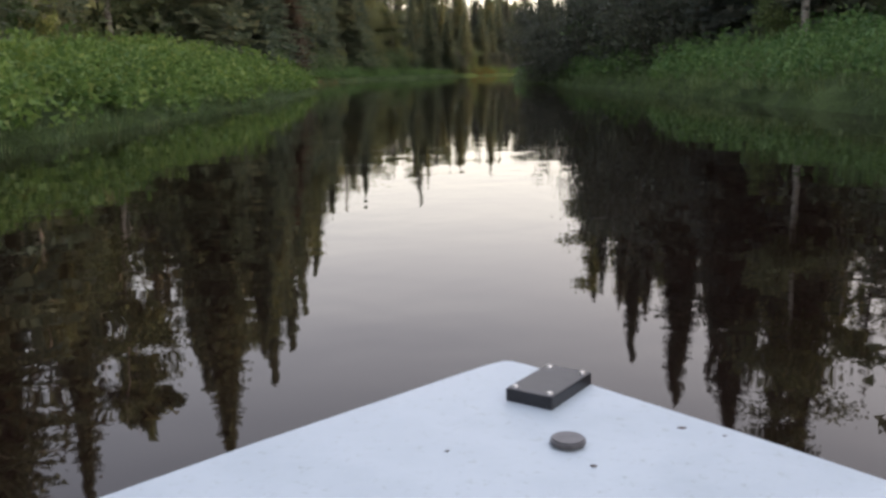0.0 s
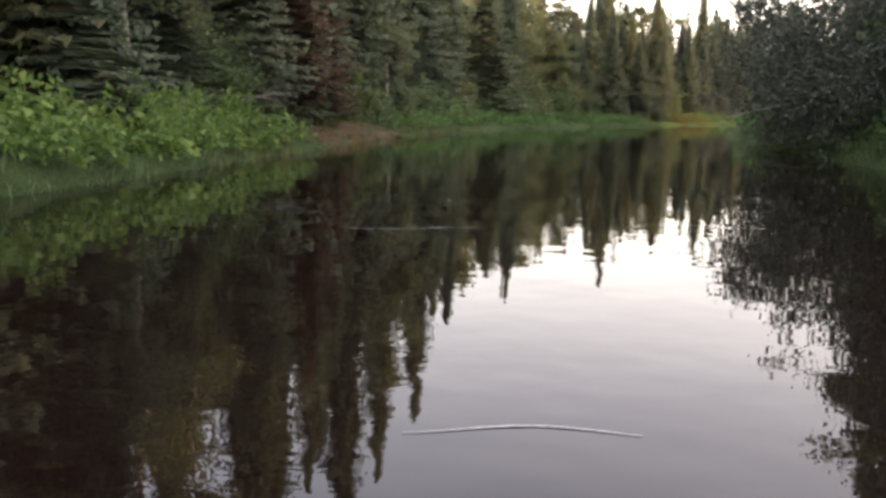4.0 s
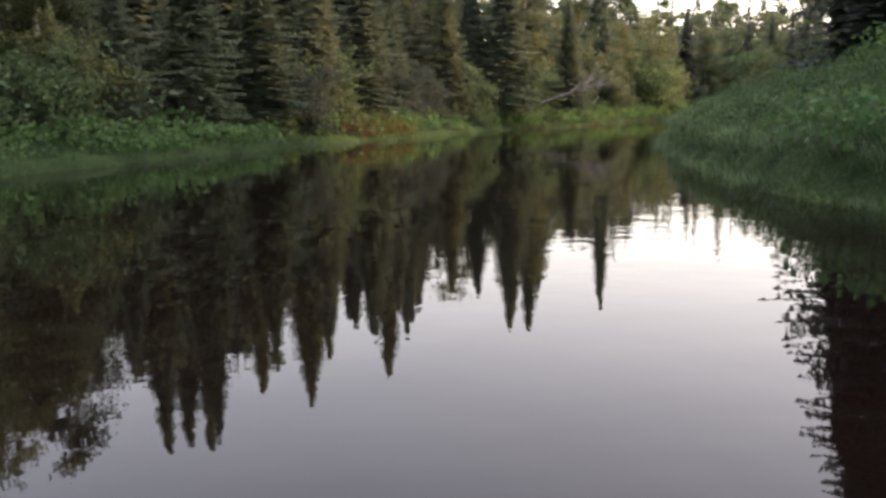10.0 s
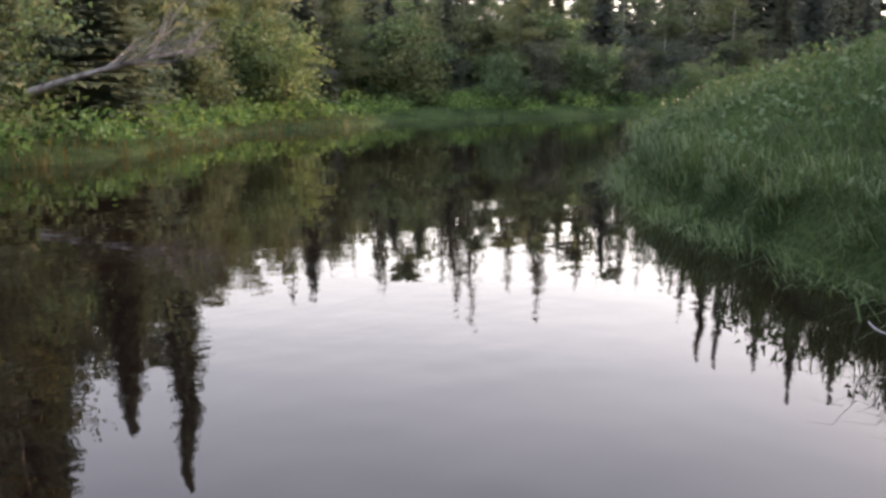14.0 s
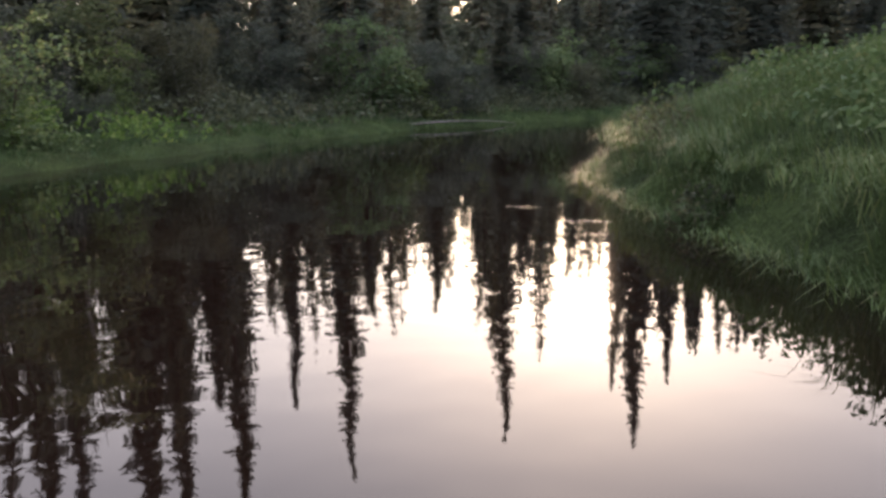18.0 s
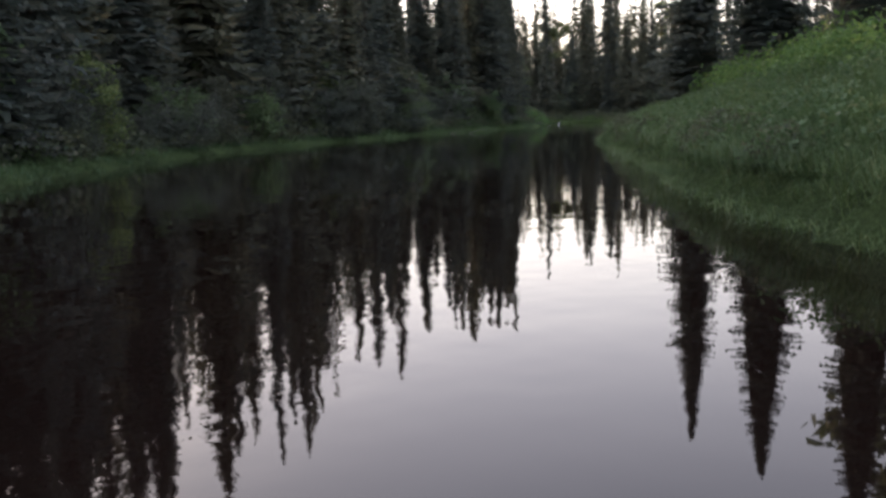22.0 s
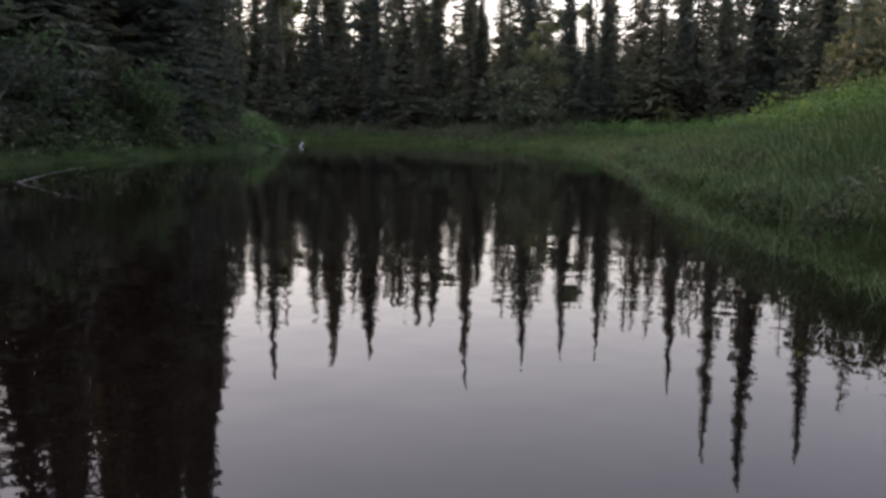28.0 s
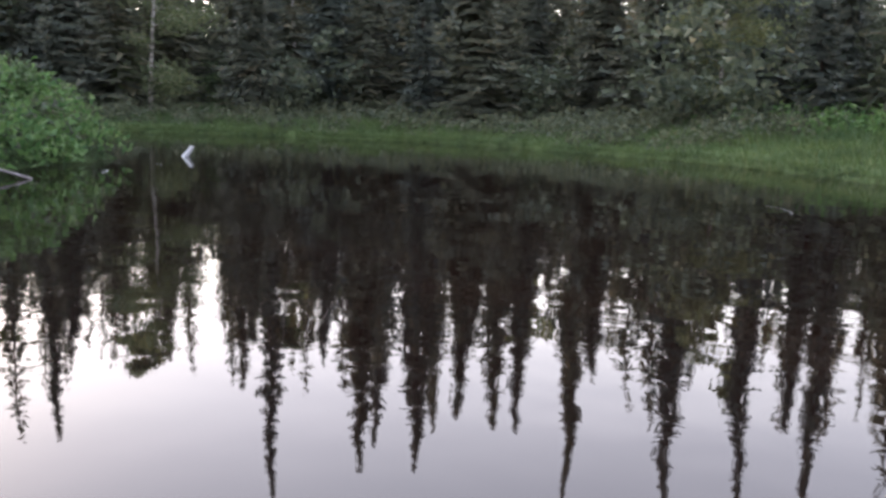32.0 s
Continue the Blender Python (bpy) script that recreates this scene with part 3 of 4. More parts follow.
for x, y, h in ((5.2, 18.5, 9.0), (5.6, 22.5, 9.5), (5.0, 26, 8.0), (5.8, 29.5, 7.0), (6.4, 33, 7.0), (5.0, 12, 8.5), (6.8, 37, 6.0)):
    plant("alder", x, y, h, variant=5 + int(rng.integers(3)), fat=1.05, label="big grey-green willow leaning over the dark bank")
for x, y, h in ((131.9, 19.2, 2.2), (132.9, 17.4, 2.0), (133.4, 16.2, 1.6), (129.9, 22.4, 2.6), (134.2, 18.2, 2.2), (128.0, 25.6, 3.0)):
    plant("alder", x, y, h, fat=1.5, label="low spreading yellow-green willow at the tip of the bank")
# close rows of spruces at the foot of the outer bank: lightened, then dark
for run in np.concatenate([np.arange(217, 248, 3.3), np.arange(343, 380, 4.6), np.arange(380, 399, 3.0)]):
    i = int(np.searchsorted(RUN_L, run))
    tn = SHORE_L[i + 1] - SHORE_L[i - 1]
    x, y = SHORE_L[i] + np.array([-tn[1], tn[0]]) / np.linalg.norm(tn) * (rng.uniform(1.6, 4.0) if run < 300 else rng.uniform(2.4, 5.0))
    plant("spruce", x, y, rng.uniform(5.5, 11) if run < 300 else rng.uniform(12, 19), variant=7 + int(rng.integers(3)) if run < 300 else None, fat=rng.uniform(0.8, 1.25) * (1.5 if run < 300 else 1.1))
for x, y, h in ((128.6, 25.2, 17), (129.9, 23.2, 15), (127.0, 28.2, 18), (130.8, 21.8, 12)):
    plant("spruce", x, y, h, variant=10 + int(rng.integers(2)), fat=0.95)
for x, y, h, tilt in ((2.7, 27.0, 6.2, -22), (3.1, 31.0, 6.0, -20), (2.9, 23.5, 6.0, -14)):
    ob = plant("alder", x, y, h, variant=5 + int(rng.integers(3)), label="grey-brown willow leaning far out over the water")
    ob.matrix_basis = pose(x, y, ground_z(x, y), 0, tilt, 0) @ Matrix.Diagonal((h / 6, h / 6, h / 6, 1))
plant("spruce", 130.5, 24.5, 20, fat=0.55, lean=(5, 4), label="thin dark spruce leaning out over the water")

# the wood: trees along both banks
cand = rng.uniform((-78, -95), (200, 170), (16000, 2))
ch, cd, cr = land(cand)
_, cil = seg_dist(cand, SHORE_L)
_, cir = seg_dist(cand, SHORE_R)
top = canopy(cr, cil, cir, np.abs(cd))
cell, wood = {}, []
for (x, y), z, d, right, cap, il, ir in zip(cand, ch, cd, cr, top, RUN_L[cil], RUN_R[cir]):
    lo = 13.0 if right else 5.0
    if right and y < 40 and x < 40:
        lo = 8.5 if y < 3 else 4.0
    if right and x > 96 and y < 45:
        lo = np.interp(ir, [372, 388], [15.0, 5.0])
    if right and 40 < y < 75 and x < 40:
        lo = 10.0
    if not right and (158 < il < 190 or 222 < il < 250):
        lo = 2.2
    if not right and il > 325:
        lo = 3.0
    if not right and il < 150:
        lo = 7.5
    if not right and 190 <= il < 222:
        lo = 8.0
    if not right and 250 < il < 275:
        lo = 4.5
    if d < lo or d > (26 if not right and 325 < il < 398 or right and y < 8 and x < 40 else 50):
        continue
    gap = (4.4 if right and y < 8 and x < 40 else 2.7 if right or il < 300 else 3.7 if 325 < il < 390 else 2.4) + 0.045 * d
    c = (int(x // 6), int(y // 6))
    near = [e for i in (-1, 0, 1) for j in (-1, 0, 1) for e in cell.get((c[0] + i, c[1] + j), ())]
    if all((x - a) ** 2 + (y - b) ** 2 > gap * gap for a, b in near):
        cell.setdefault(c, []).append((x, y))
        wood.append((d - (3 if right else 0), x, y, z, right, cap, il))
wood.sort()
rest = []
for n_, (d, x, y, z, right, cap, il) in enumerate(wood):
    u = rng.random()
    birchy = (0.5 if d > 6.5 else 0.2) if (not right and 176 < il < 262) else 0.35 if (not right and 190 < il < 300) else 0.25
    kind = "spruce" if u > (0.12 if right and x > 96 else birchy) or (not right and il > 296) else "birch"
    h = cap * rng.uniform(0.72, 1.04) * (0.9 if kind == "birch" else 1.0)
    if x > 70 and abs(y - 88.0 + 0.099 * (x - 75)) < 2.6:
        h = min(h, 0.22 * (x - 53) - 0.5)   # a gap in the wood towards the low sun
    if h < 2.5:
        continue
    if n_ < 175:
        close = kind == "spruce" and d < 14 and not right and il < 262
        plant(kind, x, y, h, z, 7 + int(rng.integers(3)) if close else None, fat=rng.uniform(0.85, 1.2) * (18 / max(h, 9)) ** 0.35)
    else:
        rest.append((kind, x, y, z, h))


def merged(pieces, name, material, label, category):
    V, F, base = [], [], 0
    for v, f in pieces:
        V.append(v)
        F.append(f + base)
        base += len(v)
    ob = new(name, mesh_np(name, np.concatenate(V), np.concatenate(F), material))
    return tagged(ob, label, category, kind="stuff")


def placed(vf, x, y, z, s, a, fat=1.0):
    v, f = vf
    c, sn = math.cos(a), math.sin(a)
    return np.column_stack([(v[:, 0] * c - v[:, 1] * sn) * fat, (v[:, 0] * sn + v[:, 1] * c) * fat, v[:, 2]]) * s + [x, y, z], f


far_models = {"spruce": [spruce_meshes(90 + k, 18.0, (2.6, 3.0, 2.3)[k], 20, 6, 3, 0.04, 0.34) for k in range(3)],
              "birch": [broad_meshes(95 + k, 16.0, (2.3, 2.7, 2.5)[k], 1300, 0.38, 0.1, 1, 10) for k in range(3)],
              "alder": [broad_meshes(98 + k, 6.0, (2.0, 2.4, 2.2)[k], 1500, 0.185, 0.02, 3, 12) for k in range(3)]}
bits = {(kind, w): [] for kind in far_models for w in (0, 1)}
for kind, x, y, z, h in rest:
    tw, cw = far_models[kind][int(rng.integers(3))]
    a, s = rng.uniform(0, 6.28), h / BASE_H[kind]
    bits[kind, 0].append(placed(tw, x, y, z - 0.05, s, a))
    bits[kind, 1].append(placed(cw, x, y, z - 0.05, s, a, 1.15))
# undergrowth: saplings, young leafy trees and bushes under the trees
ucand = rng.uniform((-55, -75), (190, 145), (12000, 2))
uh, ud, ur = land(ucand)
_, uil = seg_dist(ucand, SHORE_L)
_, uir = seg_dist(ucand, SHORE_R)
ucap = canopy(ur, uil, uir, np.abs(ud))
under, young = 0, 0
for (x, y), z, d, right, cap, il in zip(ucand, uh, ud, ur, ucap, RUN_L[uil]):
    lo = (6 if x > 128 and y < 5 else 14) if right and not (y < 36 and x < 40) else 7.5 if il < 150 else 4.0
    u, deep, across = rng.random(), not right and 195 < il < 282, right and x > 100 and y < 40
    if not lo < d < lo + 24 or not deep and not across and under % 2 == 1 and rng.random() < 0.6 or under > 1700:
        continue
    under += 1
    kind = "spruce" if u < (0.35 if deep else 0.75 if across else 0.25) else "alder"
    h = max(2.2, cap * (rng.uniform(0.35, 0.92) if deep else rng.uniform(0.25, 0.68) if across else rng.uniform(0.2, 0.34 + 0.012 * min(d, 20))))
    if x > 70 and abs(y - 88.0 + 0.099 * (x - 75)) < 2.6:
        h = min(h, max(1.5, 0.22 * (x - 53) - 0.5))
    # on this stretch darker needles stand in for the shade of the bank
    shady = not right and 220 < il < 248
    if shady and kind == "alder":
        kind = "spruce"
    if d < (16 if deep else lo + 2.5 if il < 200 and not right else 0) and young < 230:
        young += 1
        if kind == "alder" and (h > 5.5 or u > 0.8):
            kind = "birch"
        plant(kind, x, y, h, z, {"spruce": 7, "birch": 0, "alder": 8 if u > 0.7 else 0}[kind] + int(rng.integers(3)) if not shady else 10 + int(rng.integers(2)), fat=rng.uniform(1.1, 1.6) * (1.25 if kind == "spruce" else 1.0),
              label={"spruce": "young bushy green spruce among the bank trees", "birch": "young leafy birch at the edge of the wood", "alder": "leafy green bush at the edge of the wood"}[kind])
        continue
    tw, cw = far_models[kind][int(rng.integers(3))]
    leaf = "birch" if u > 0.72 and il < 290 else kind
    bits[leaf, 1].append(placed(cw, x, y, z - 0.05, h / BASE_H[kind], rng.uniform(0, 6.28), 1.7 if kind == "spruce" else 1.2))
merged(bits["spruce", 1], "spruce_wood", M_SPRUCE, "deep dark spruce wood and saplings behind the bank trees", "forest")
merged(bits["birch", 1], "birch_wood", M_BIRCH, "yellow-green birch crowns deeper in the wood", "forest")
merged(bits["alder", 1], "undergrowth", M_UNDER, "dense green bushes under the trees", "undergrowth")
merged(bits["spruce", 0], "spruce_trunks", M_BARK, "brown spruce trunks deeper in the wood", "forest")
merged(bits["birch", 0], "birch_trunks", M_BIRCHBARK, "pale birch trunks deeper in the wood", "forest")


def strip_points(shore, side, d0, d1, per_m2, s0, s1, edge=0.0):
    """Random points on the land beside the stretch s0..s1 (metres) of a shore."""
    run = run_of(shore)
    k = int((s1 - s0) * (d1 - d0) * per_m2)
    t = rng.uniform(s0, s1, k)
    i = np.clip(np.searchsorted(run, t) - 1, 1, len(shore) - 3)
    tan = shore[i + 2] - shore[i - 1]
    nrm = np.column_stack([-tan[:, 1], tan[:, 0]]) / np.linalg.norm(tan, axis=1)[:, None] * side
    p = shore[i] + (shore[i + 1] - shore[i]) * ((t - run[i]) / (run[i + 1] - run[i]))[:, None] + nrm * rng.uniform(d0, d1, k)[:, None]
    h, d, right = land(p)
    ok = (d > d0 - 0.05 - edge) & (d < d1 * 1.2)
    return np.column_stack([p, np.maximum(h, 0.0)])[ok], d[ok]


def grass_blades(at, height, width, per, spread, bend=0.5, comb=None):
    """Bent blades in tufts; comb: the heading that they lean towards."""
    k = len(at) * per
    b = np.repeat(at, per, 0) + np.column_stack([rng.normal(0, spread, (k, 2)), np.zeros(k) - 0.03])
    H = np.repeat(height, per) * rng.uniform(0.45, 1.15, k)
    a = rng.uniform(0, 2 * np.pi, k) if comb is None else np.repeat(comb, per) + rng.normal(0, 1.0, k)
    d = np.column_stack([np.cos(a), np.sin(a), 0 * a])
    s = np.column_stack([-np.sin(a), np.cos(a), 0 * a]) * (width * rng.uniform(0.6, 1.3, k))[:, None]
    up = np.array([0, 0, 1.0])
    r = bend * rng.uniform(0.4, 1.4, k)
    mid = b + d * (H * 0.32 * r)[:, None] + up * (H * 0.62 * (1 - 0.15 * r))[:, None]
    tip = b + d * (H * 0.9 * r)[:, None] + up * (H * (1 - 0.45 * r**1.3))[:, None]
    V = np.stack([b - s, b + s, mid + s * 0.8, mid - s * 0.8, tip], 1).reshape(-1, 3)
    return V, (5 * np.arange(k)[:, None, None] + np.array([[0, 1, 2], [0, 2, 3], [3, 2, 4]])[None]).reshape(-1, 3)


def grass(name, material, label, shore, side, d0, d1, dens, s0, s1, tall, width, per=8, spread=0.13, bend=0.55):
    at, d = strip_points(shore, side, d0, d1, dens, s0, s1, 0.2)
    hh = tall * (0.72 + 0.28 * np.clip(d / 2.5, 0, 1) + 0.26 * wavy(at[:, 0] * 2.3, at[:, 1] * 2.1) + 0.22 * wavy(at[:, 1] * 6.1, at[:, 0] * 5.3))
    _, near = seg_dist(at[:, :2], shore)
    to = (shore[near] - at[:, :2]) * np.sign(d)[:, None]
    V, F = grass_blades(at, np.maximum(hh, 0.12), width, per, spread, bend, np.arctan2(to[:, 1], to[:, 0]))
    return tagged(new(name, mesh_np(name, V, F, material)), label, "grass", kind="stuff")


def herbs(name, material, label, shore, side, d0, d1, dens, s0, s1, r0, r1, h0, h1, leaf, per=70):
    """Rounded leafy clumps, each a dome of drooping leaves."""
    at, d = strip_points(shore, side, d0, d1, dens, s0, s1)
    n = len(at)
    R, k = rng.uniform(r0, r1, n), n * per
    H = rng.uniform(h0, h1, n) * np.clip(0.55 + d / 2.5, 0.5, 1.0)
    az, el = rng.uniform(0, 2 * np.pi, k), np.arcsin(rng.uniform(-0.05, 1.0, k))
    shell = rng.uniform(0.72, 1.04, k) * (1 + 0.12 * np.sin(3 * az + np.repeat(R * 40, per)))
    RR, HH = np.repeat(R, per) * shell, np.repeat(H, per) * shell
    p = np.repeat(at, per, 0) + np.column_stack([RR * np.cos(el) * np.cos(az), RR * np.cos(el) * np.sin(az), HH * np.sin(el) + 0.03])
    V, F = leaf_tris(p, np.full(k, leaf), rng, 0.25, 1.5)
    return tagged(new(name, mesh_np(name, V, F, material)), label, "plants", kind="stuff")


TIP = RUN_L[int(np.argmin(np.linalg.norm(SHORE_L - [133.0, 15.4], axis=1)))]
grass("bank_grass", M_GRASS, "tall soft green grass on the inner bank", SHORE_R, -1, -0.1, 4.5, 27.0, 208, 290, 0.46, 0.0046, 13, 0.10, 1.0)
grass("bank_grass", M_GRASS, "soft green grass along the inner bank", SHORE_R, -1, -0.1, 4.5, 13.0, 165, 208, 0.46, 0.007, 10, 0.12, 0.95)
grass("bank_grass", M_GRASS, "soft green grass along the straight inner bank", SHORE_R, -1, -0.1, 4.5, 13.0, 290, 400, 0.46, 0.007, 10, 0.12, 0.95)
grass("hanging_grass", M_GRASS, "long grass hanging over the water's edge", SHORE_R, -1, -0.35, 0.6, 40.0, 165, 405, 0.44, 0.005, 10, 0.08, 1.25)
grass("slope_grass", M_GRASS, "soft green grass on the slope of the mound", SHORE_R, -1, 4.5, 10, 8.0, 170, 405, 0.46, 0.012, 8, 0.16, 0.95)
grass("meadow_grass", M_GRASS, "pale green meadow grass farther up the bank", SHORE_R, -1, 10, 18, 3.6, 180, 412, 0.5, 0.022, 6, 0.2, 0.8)
grass("flat_meadow", M_GRASS, "bright green grass of the flat shore", SHORE_R, -1, -0.1, 15, 5.0, 330, 384, 0.42, 0.014, 8, 0.16, 0.9)
grass("dark_grass", M_GRASS, "green grass fringe on the shaded bank", SHORE_R, -1, -0.1, 4, 9.0, 95, 165, 0.5, 0.009, 9, 0.13, 0.9)
grass("shore_grass", M_GRASS, "green sedge and grass at the foot of the bank", SHORE_L, 1, -0.4, 3.0, 10.0, 105, 168, 0.38, 0.009, 8, 0.13, 0.9)
grass("outer_sedge", M_GRASS, "green sedge along the outer bank", SHORE_L, 1, -0.1, 2.0, 9.0, 180, 432, 0.34, 0.009, 8, 0.13, 0.9)
grass("sparse_grass", M_GRASS, "sparse grass tufts on the bare earth", SHORE_L, 1, -0.3, 3.0, 5.0, 166, 186, 0.35, 0.007, 9)
grass("dry_sedge", M_DRY, "yellowed dry sedge along the water's edge", SHORE_L, 1, -0.3, 2.2, 4.5, 158, 200, 0.34, 0.008, 8, 0.12, 0.8)
grass("yellow_sedge", M_DRY, "yellowing sedge at the tip of the low spit", SHORE_L, 1, -0.3, 1.0, 8.0, 240, 262, 0.4, 0.008, 6)
herbs("bank_herbs", M_HERB, "lush leafy green herbs and nettles covering the bank", SHORE_L, 1, 0.2, 10, 1.7, 104, 167, 0.35, 0.8, 0.55, 1.5, 0.115, 120)
herbs("thicket_herbs", M_WILLOW, "lush green rounded bushes along the outer bank", SHORE_L, 1, 2.2, 7.5, 0.8, 184, 228, 0.7, 1.3, 1.5, 2.7, 0.13, 230)
herbs("thicket_edge", M_HERB, "low green herbs in front of the bushes", SHORE_L, 1, 0.5, 3, 1.5, 184, 250, 0.4, 0.8, 0.4, 1.0, 0.095, 90)
herbs("spit_herbs", M_HERB, "low green herbs on the spit", SHORE_L, 1, 0.5, 6, 0.9, 246, 290, 0.4, 0.9, 0.4, 0.9, 0.10, 70)
herbs("outer_herbs", M_UNDER, "low leafy plants along the outer bank, darkened for its shade", SHORE_L, 1, 0.6, 8, 0.9, 290, 436, 0.5, 1.1, 0.5, 1.2, 0.11, 70)
herbs("mound_herbs", M_HERB, "clumps of leafy herbs on the grassy mound", SHORE_R, -1, 5.0, 14, 0.95, 196, 226, 0.6, 1.2, 0.5, 1.05, 0.085, 120)
herbs("ridge_herbs", M_HERB, "clumps of leafy herbs along the top of the mound", SHORE_R, -1, 6.0, 14, 0.7, 226, 290, 0.6, 1.3, 0.6, 1.15, 0.085, 120)
herbs("ridge_bushes", M_HERB, "rounded leafy green bushes along the crest of the bank", SHORE_R, -1, 4.6, 13, 0.7, 286, 352, 0.6, 1.2, 0.8, 1.5, 0.095, 150)
herbs("hummocks", M_GRASS, "rounded grassy hummocks on the slope of the mound", SHORE_R, -1, 0.5, 8, 0.5, 196, 300, 0.45, 0.95, 0.35, 0.62, 0.05, 260)
herbs("edge_clumps", M_UNDER, "leafy clumps overhanging the water, darkened for the shade under the grassy bank", SHORE_R, -1, -0.1, 0.7, 0.6, 226, 352, 0.3, 0.55, 0.35, 0.7, 0.042, 330)
grass("shaded_grass", M_GRASS, "grass along the shaded far shore", SHORE_R, -1, -0.1, 5, 5.0, 382, 425, 0.42, 0.012, 8, 0.16, 0.9)
herbs("shaded_herbs", M_UNDER, "leafy plants at the foot of the far wood, darkened for its shade", SHORE_R, -1, 0.5, 8, 1.0, 378, 425, 0.5, 1.0, 0.5, 1.1, 0.10, 80)
herbs("point_herbs", M_HERB, "leafy herbs behind the flat grass shore", SHORE_R, -1, 6.5, 16, 0.8, 345, 384, 0.5, 1.0, 0.5, 1.1, 0.12, 60)
herbs("dark_herbs", M_HERB, "leafy green herbs on the shaded bank", SHORE_R, -1, 0.7, 9, 1.1, 95, 165, 0.5, 1.0, 0.6, 1.4, 0.10, 90)
herbs("slope_herbs", M_HERB, "lush green leafy herbs covering the slope of the bank", SHORE_R, -1, 0.5, 13, 1.25, 163, 200, 0.5, 1.0, 0.5, 1.0, 0.085, 110)
herbs("tip_herbs", M_HERB, "yellow-green leafy plants at the tip of the bank", SHORE_L, 1, 0.1, 4, 1.6, TIP - 6, TIP + 5, 0.5, 0.95, 0.8, 1.6, 0.10, 130)

# willow shrubs between the herbs and the wood
for shore, side, s0, s1, count, d0, d1, h0, h1 in ((SHORE_L, 1, 110, 165, 12, 7, 10, 2.0, 4.0), (SHORE_L, 1, 166, 186, 10, 2.6, 6, 2.2, 4.6), (SHORE_L, 1, 184, 226, 40, 2.6, 7, 1.9, 3.3), (SHORE_L, 1, 222, 246, 14, 0.8, 3.5, 1.6, 3.6),
                                               (SHORE_L, 1, 246, 275, 40, 2.8, 8, 2.4, 5.2), (SHORE_L, 1, 270, 330, 48, 1.5, 8, 1.6, 4.6), (SHORE_L, 1, 330, 397, 52, 0.8, 5, 1.6, 4.6), (SHORE_R, -1, 100, 140, 9, 7.0, 10, 2.0, 3.5), (SHORE_R, -1, 144, 172, 12, 3.0, 8, 2.4, 5.0),
                                               (SHORE_R, -1, 180, 412, 26, 12, 18, 1.8, 3.8)):
    at, d = strip_points(shore, side, d0, d1, 1.0, s0, s1)
    for x, y, z in at[rng.choice(len(at), count, replace=False)]:
        golden = side > 0 and s0 > 180 and s1 < 300 and s0 != 222 and rng.random() < 0.3
        # most bushes on these stretches get darker grey leaves in place of shade
        dark = side > 0 and (s0 > 260 or s0 == 222) and rng.random() < 0.75
        plant("alder", x, y, rng.uniform(h0, h1) * (1.25 if golden else 1.0), z, variant=(8 if golden else 5) + int(rng.integers(3)) if golden or dark else None, fat=rng.uniform(0.9, 1.4) * (0.8 if golden else 1.0),
              label="olive-yellow rounded bush at the edge of the wood" if golden else "grey-green willow bush, leaves darkened for the shade of the bank" if dark else "")


# ---------------------------------------------------------------- dead wood and small things
def limb_tree(seed, length, radius, forks, up=0.3):
    """A bare fallen limb with side branches, lying along +x."""
    r = np.random.default_rng(seed)
    t = np.linspace(0, 1, 9)
    main = np.column_stack([length * t, 0.05 * length * np.sin(3 * t + seed), up * length * t - 0.10 * length * t**2])
    paths = [(main, np.linspace(radius, radius * 0.15, 9))]
    for _ in range(forks):
        f = r.uniform(0.3, 0.95)
        p0 = np.array([np.interp(f, t, main[:, c]) for c in range(3)])
        L = length * (1.1 - f) * r.uniform(0.35, 0.8)
        a, b = r.uniform(-0.9, 0.9), r.uniform(-0.3, 0.9)
        u = np.linspace(0, 1, 5)[:, None]
        br = p0 + u * L * np.array([math.cos(a) * math.cos(b), math.sin(a) * math.cos(b), math.sin(b)]) + np.array([0, 0, 0.12 * L]) * u**2
        paths.append((br, np.linspace(radius * 0.4 * (1.1 - f), radius * 0.06, 5)))
        for _ in range(2):
            g = r.uniform(0.3, 0.9)
            q0 = br[0] + (br[-1] - br[0]) * g
            e = np.array([math.cos(a + r.normal(0, 0.7)), math.sin(a + r.normal(0, 0.7)), r.normal(0.25, 0.4)]) * L * 0.4
            paths.append((q0 + u * e, np.linspace(radius * 0.16 * (1.1 - f), radius * 0.04, 5)))
    return tubes(paths, 6)


def bare(name, label, category, seed, length, radius, forks, m, up=0.3, material=None):
    ob = new(name, mesh_np(name, *limb_tree(seed, length, radius, forks, up), material or M_DEAD))
    ob.matrix_basis = m
    ob.data.polygons.foreach_set("use_smooth", np.ones(len(ob.data.polygons), bool))
    return tagged(ob, label, category)


bare("fallen_tree", "bare grey fallen tree with bleached branches over the bank", "dead tree", 3, 4.0, 0.08, 30, pose(15.5, 92.2, 1.3, 0, 0, -2), 0.34)
bare("dead_branch", "bleached bare branch hanging over the shaded bank", "branch", 5, 2.6, 0.05, 6, pose(1.6, 25.2, 1.5, 0, 12, 172), 0.1)
bare("dead_branch", "crooked pale bare branch above the water", "branch", 8, 2.8, 0.05, 7, pose(2.3, 29.8, 2.15, 0, 10, 178), 0.10)
bare("dead_branch", "bare whitish branch sticking out of the eroded bank", "branch", 11, 2.4, 0.05, 6, pose(-15.2, 26.0, 1.5, 0, 0, -20), 0.2)
bare("driftwood_log", "long pale driftwood log lying along the water's edge", "log", 2, 8.5, 0.07, 0, pose(69.6, 95.0, 0.05, 0, 0, -35), 0.10)
